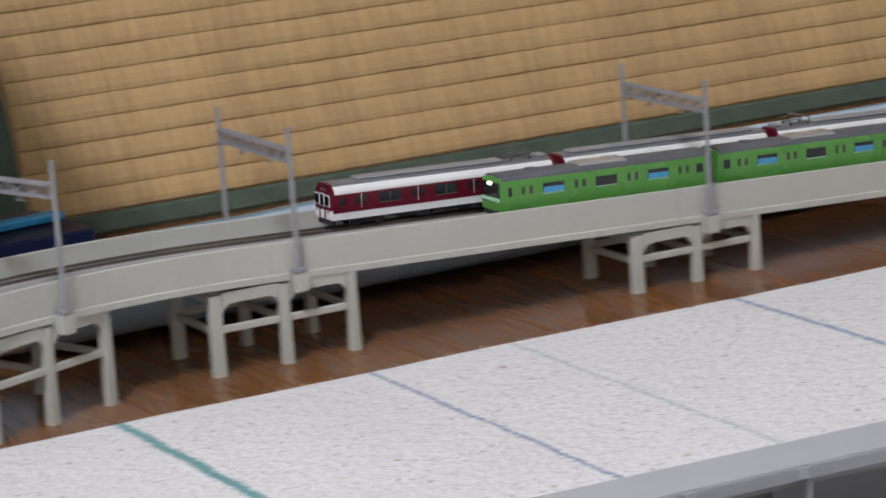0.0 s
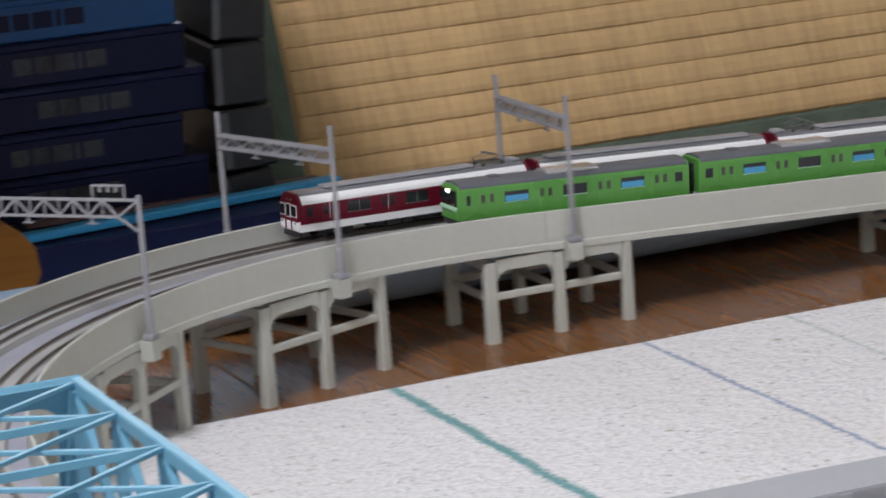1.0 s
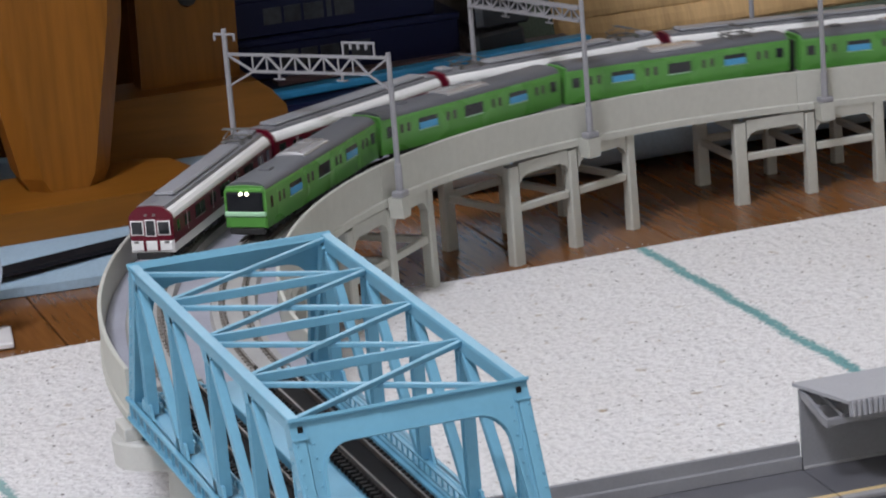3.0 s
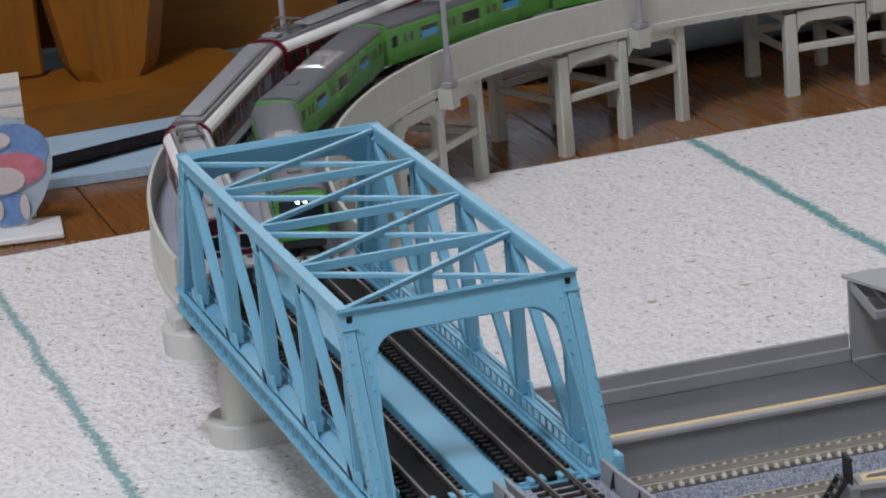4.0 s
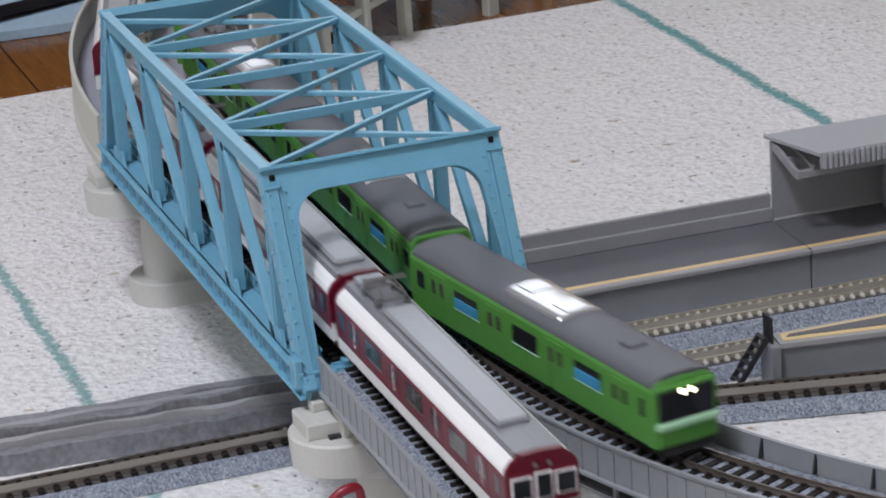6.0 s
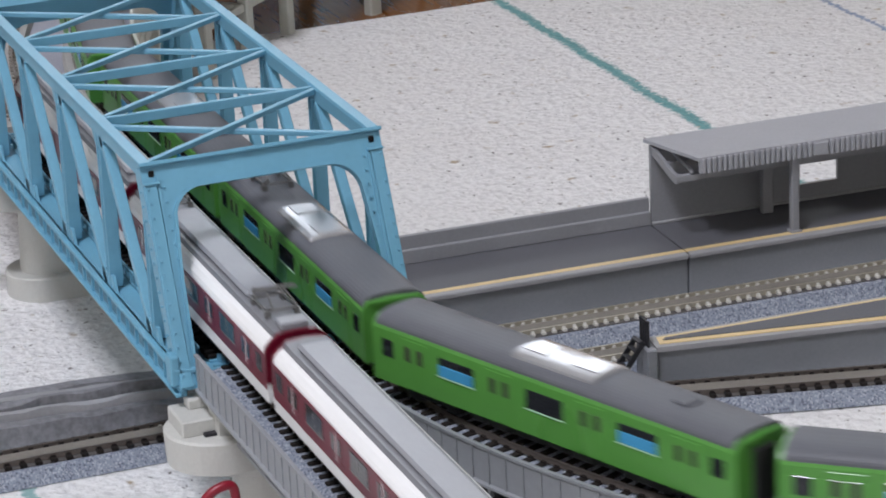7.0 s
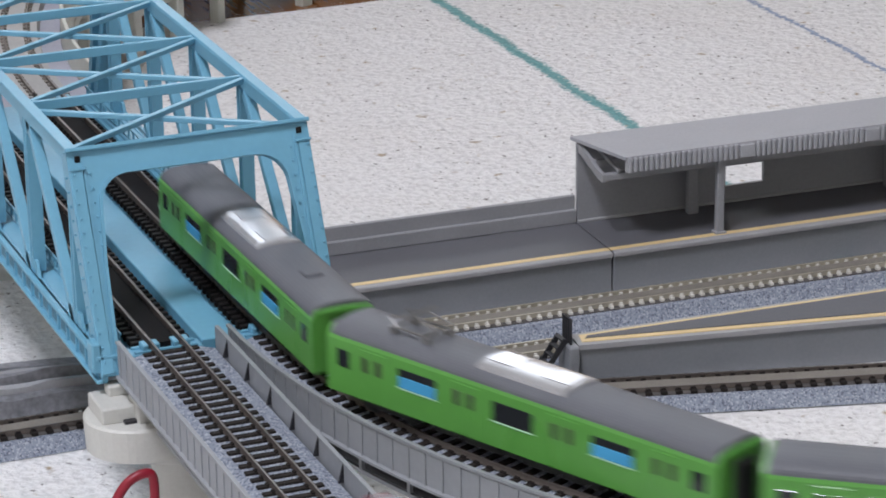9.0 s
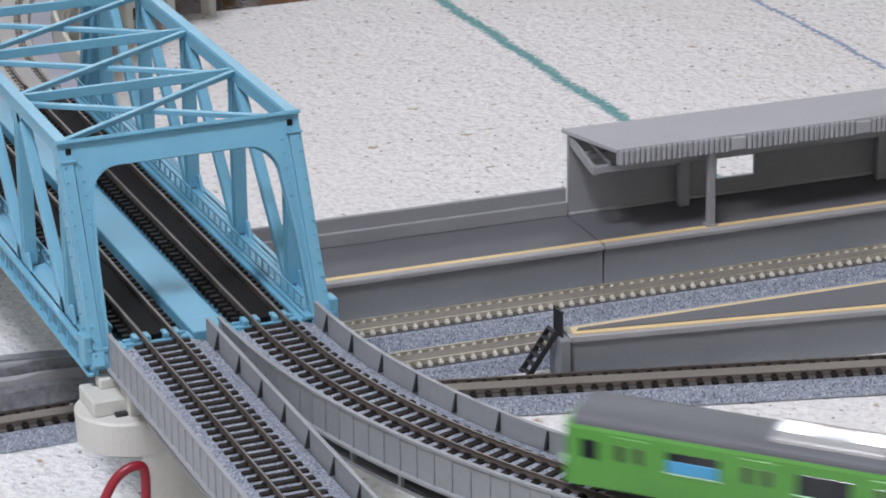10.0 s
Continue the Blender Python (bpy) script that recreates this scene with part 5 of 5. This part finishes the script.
    for k in range(13):
        f = k / 12
        p = Vector((-0.12 + 0.215 * f, 0.655 + 0.068 * f - 0.010 * math.sin(f * 3), -0.0012 + 0.003 * math.sin(f * math.pi)))
        loops.append([p + Vector((0.3 * a, -a, b)) for a, b in ((-0.007, -0.0006), (0.007, -0.0006), (0.006, 0.0012), (-0.006, 0.0016))])
    rings(bm, loops)
    tagged(part("black_strap", bm, BLACK_STRAP), "flat black strap across the quilt corner", "strap")
    # wooden furniture foot
    t = empty("wooden_furniture")
    tagged(t, "orange varnished wooden furniture with a rounded foot rail", "furniture")
    bm = bmesh.new()
    out = [(-0.36, 0.744), (0.03, 0.748)] + [(0.078 + 0.045 * math.sin(a), 0.790 - 0.041 * math.cos(a)) for a in [math.pi * i / 24 for i in range(1, 13)]] + [(0.122, 0.822), (0.105, 0.832), (-0.36, 0.834)]
    prism(bm, out, lambda a, b, d: (a, b, -0.0018 + d), 0.0165)
    bmesh.ops.bevel(bm, geom=[e for e in bm.edges if all(v.co.z > 0.01 for v in e.verts)], offset=0.005, segments=4, affect="EDGES")
    part("foot_rail", bm, ORANGE_WOOD_X, t)
    bm = bmesh.new()
    rings(bm, [[(0.054 + x + 0.02 * max(0, zz - 0.1), 0.798 + y, zz) for x, y in ((-0.020 - e, -0.018), (0.020 + e, -0.018), (0.030 + e, -0.008), (0.030 + e, 0.02), (-0.03 - e, 0.02), (-0.030 - e, -0.008))] for zz, e in ((0.0147, -0.010), (0.022, -0.006), (0.10, 0.009), (0.2345, 0.020))])
    part("upright", bm, ORANGE_WOOD, t)
    part("back_board", box(bmesh.new(), (-0.165, 0.822, 0.1246), (0.37, 0.018, 0.2198), 0.002), ORANGE_WOOD, t)
    # unseen board, added to keep lamp light off the boxes and side board
    part("unseen_shade_board", box(bmesh.new(), (-0.04, 1.019, 0.247), (0.74, 0.562, 0.024), 0.003), ORANGE_WOOD_X, t)
    bm = bmesh.new()
    rings(bm, [[(x, 0.905 + y, zz) for x, y in ((0.124 + 0.03 * zz, 0.0), (0.183 + 0.02 * zz, 0.0), (0.183 + 0.02 * zz, 0.02), (0.124 + 0.03 * zz, 0.02))] for zz in (0.028, 0.2345)])
    part("side_board", bm, ORANGE_WOOD, t)
    part("rear_panel", box(bmesh.new(), (-0.10, 1.10, 0.114), (0.56, 0.012, 0.241)), ORANGE_WOOD, t)
    bm = bmesh.new()
    prism(bm, [(0.09, -0.0066), (0.200, -0.0066), (0.206, 0.004), (0.204, 0.020), (0.196, 0.030), (0.188, 0.036), (0.09, 0.036)], lambda a, b, d: (a, 0.885 + d, b), 0.045)
    part("side_foot", bm, ORANGE_WOOD_X, t)
    part("bolt", rod(bmesh.new(), (0.157, 0.9052, 0.086), (0.157, 0.9020, 0.086), 0.0058, 20, 0.005), UNDER, t, "round dark bolt head")
    # small printed stand on its white base, and the pale card behind it
    t = empty("acrylic_stand", pose(-0.040, 0.592, 0.0002, 0, 0, -8))
    tagged(t, "clear acrylic table stand with blue and pink print", "acrylic stand")
    part("base", box(bmesh.new(), (0, 0, -0.0052), (0.044, 0.030, 0.0030), 0.0006), WHITE_BASE, t)
    blob = [(0.0205 * math.cos(a) * (1 + 0.16 * math.sin(a) + 0.05 * math.sin(3 * a)), 0.0250 + 0.026 * math.sin(a) * (1 + 0.05 * math.cos(4 * a))) for a in [2 * math.pi * i / 40 for i in range(40)]]
    plate = part("plate", prism(bmesh.new(), blob, lambda a, b, d: (a, d + 0.004, b - 0.003), 0.0024), ACRYLIC, t)
    for nm, mat, cx, cz, rx, rz in (("printed_blue_area", STAND_BLUE, 0.0030, 0.0360, 0.0170, 0.0130), ("printed_pink_area", STAND_PINK, 0.0010, 0.0270, 0.0165, 0.0085), ("printed_white_area", STAND_WHITE, -0.0030, 0.0225, 0.0105, 0.0065),
                                    ("printed_blue_area", STAND_BLUE, -0.0010, 0.0085, 0.0100, 0.0080), ("printed_white_area", STAND_WHITE, 0.0060, 0.0090, 0.0022, 0.0060), ("printed_white_area", STAND_WHITE, -0.0065, 0.0090, 0.0026, 0.0050), ("printed_white_area", STAND_WHITE, -0.0040, 0.0420, 0.0070, 0.0040)):
        k = {"printed_blue_area": 0.0038, "printed_pink_area": 0.0034, "printed_white_area": 0.0026}[nm]
        part(nm, prism(bmesh.new(), [(cx + rx * math.cos(a), cz + rz * math.sin(a)) for a in [2 * math.pi * i / 24 for i in range(24)]], lambda a, b, d, k=k: (a, k + d - 0.0006, b - 0.003), 0.0007), mat, plate)
    t = empty("pale_card", pose(-0.0455, 0.622, -0.0068, -4, 0, -6))
    tagged(t, "pale card with grey check lines, standing upright", "card")
    card = part("sheet", box(bmesh.new(), (0, 0, 0.035), (0.042, 0.0010, 0.070), 0.0002), PALE_CARD, t)
    bm = bmesh.new()
    for x in (-0.008, 0.005, 0.008):
        box(bm, (x, -0.0007, 0.035), (0.0012, 0.0005, 0.069))
    for z in (0.048, 0.055, 0.063):
        box(bm, (0, -0.0007, z), (0.041, 0.0004, 0.0012))
    part("check_lines", bm, GRID_GREY, card)
    # loop of red wire on the carpet by the near pier
    curve = bpy.data.curves.new("red_wire_loop", "CURVE")
    curve.dimensions, curve.bevel_depth, curve.bevel_resolution = "3D", 0.0014, 3
    for pts in (((-0.062, -0.040, 0.0016), (-0.055, -0.036, 0.008), (-0.047, -0.032, 0.024), (-0.0415, -0.030, 0.0345), (-0.0375, -0.030, 0.0385), (-0.0335, -0.030, 0.0395), (-0.0310, -0.030, 0.0390), (-0.0308, -0.030, 0.0330), (-0.0320, -0.032, 0.022), (-0.036, -0.038, 0.006), (-0.038, -0.044, 0.0016)),):
        sp = curve.splines.new("NURBS")
        sp.points.add(len(pts) - 1)
        for q, p in zip(sp.points, pts):
            q.co = (*p, 1)
        sp.use_endpoint_u, sp.order_u = True, 4
    curve.materials.append(RED_WIRE)
    tagged(new("red_wire_loop", curve), "loop of red sleeved wire on the carpet", "wire")


room()
viaduct()
bridge()
bridge_pier(-0.0040, "pale grey oval bridge pier on the carpet")
bridge_pier(0.2535, "pale grey oval bridge pier on the carpet")
girder_track(lambda u: near_curve(u, -0.0165, RED_STRAIGHT, RED_R), 0.70, "grey straight plate girder track with ballast and brown rails", True)
girder_track(lambda u: near_curve(u, 0.0165, 0.003, GREEN_R), 0.52, "grey curved plate girder track with ballast and brown rails", True)
station()
things_behind()

GREEN_CARS = [green_car(i == 0, i == 5, (0, 0, -0.9, 0, -0.9, 0)[i], ("leaf green model commuter train car with lit headlights, leading" if i == 0 else "leaf green model commuter train car with dark grey roof"), 20 + i) for i in range(6)]
RED_CARS = [red_car(i == 0, i == 3, (1, 0, 2, 0)[i], ("maroon and white model train car with cab, leading" if i == 0 else "maroon and white model train car with grey roof"), 40 + i) for i in range(4)]

# how far the first car's front stands from the bridge's near end, second by second
GREEN_FRONT = [(0.0, 0.988), (0.5, 0.897), (1.0, 0.8015), (1.5, 0.707), (2.2, 0.576), (3.3, 0.383), (4.0, 0.254), (4.5, 0.167), (5.0, 0.077), (5.2, 0.040), (6.3, -0.172), (7.0, -0.315), (7.5, -0.421), (8.0, -0.530), (8.5, -0.639), (9.0, -0.749), (9.5, -0.862), (10.0, -0.978)]
RED_FRONT = [(0.0, 0.956), (0.5, 0.864), (1.0, 0.772), (1.5, 0.680), (2.2, 0.552), (3.3, 0.366), (4.0, 0.233), (4.5, 0.143), (5.0, 0.052), (5.2, 0.015), (6.3, -0.200), (7.0, -0.338), (7.5, -0.437), (8.0, -0.537), (8.5, -0.640), (9.0, -0.742), (9.5, -0.845), (10.0, -0.948)]


def front_at(rows, t):
    return float(np.interp(t, [r[0] for r in rows], [r[1] for r in rows]))


def car_pose(centre, half_base, green):
    a, b = train_line(centre - half_base, green), train_line(centre + half_base, green)
    d = (a - b).normalized()
    side = d.cross(Vector((0, 0, 1))).normalized()
    m = Matrix((side, d, side.cross(d))).transposed().to_4x4()
    m.translation = (a + b) / 2
    return m


def motions():
    times = [i / 10 for i in range(101)]
    for cars, rows, pitch, half, base, green in ((GREEN_CARS, GREEN_FRONT, 0.1392, 0.0667, 0.046, True), (RED_CARS, RED_FRONT, 0.1432, 0.0690, 0.047, False)):
        for i, car in enumerate(cars):
            walk(car, [(t, car_pose(front_at(rows, t) + half + i * pitch, base, green)) for t in times])


motions()
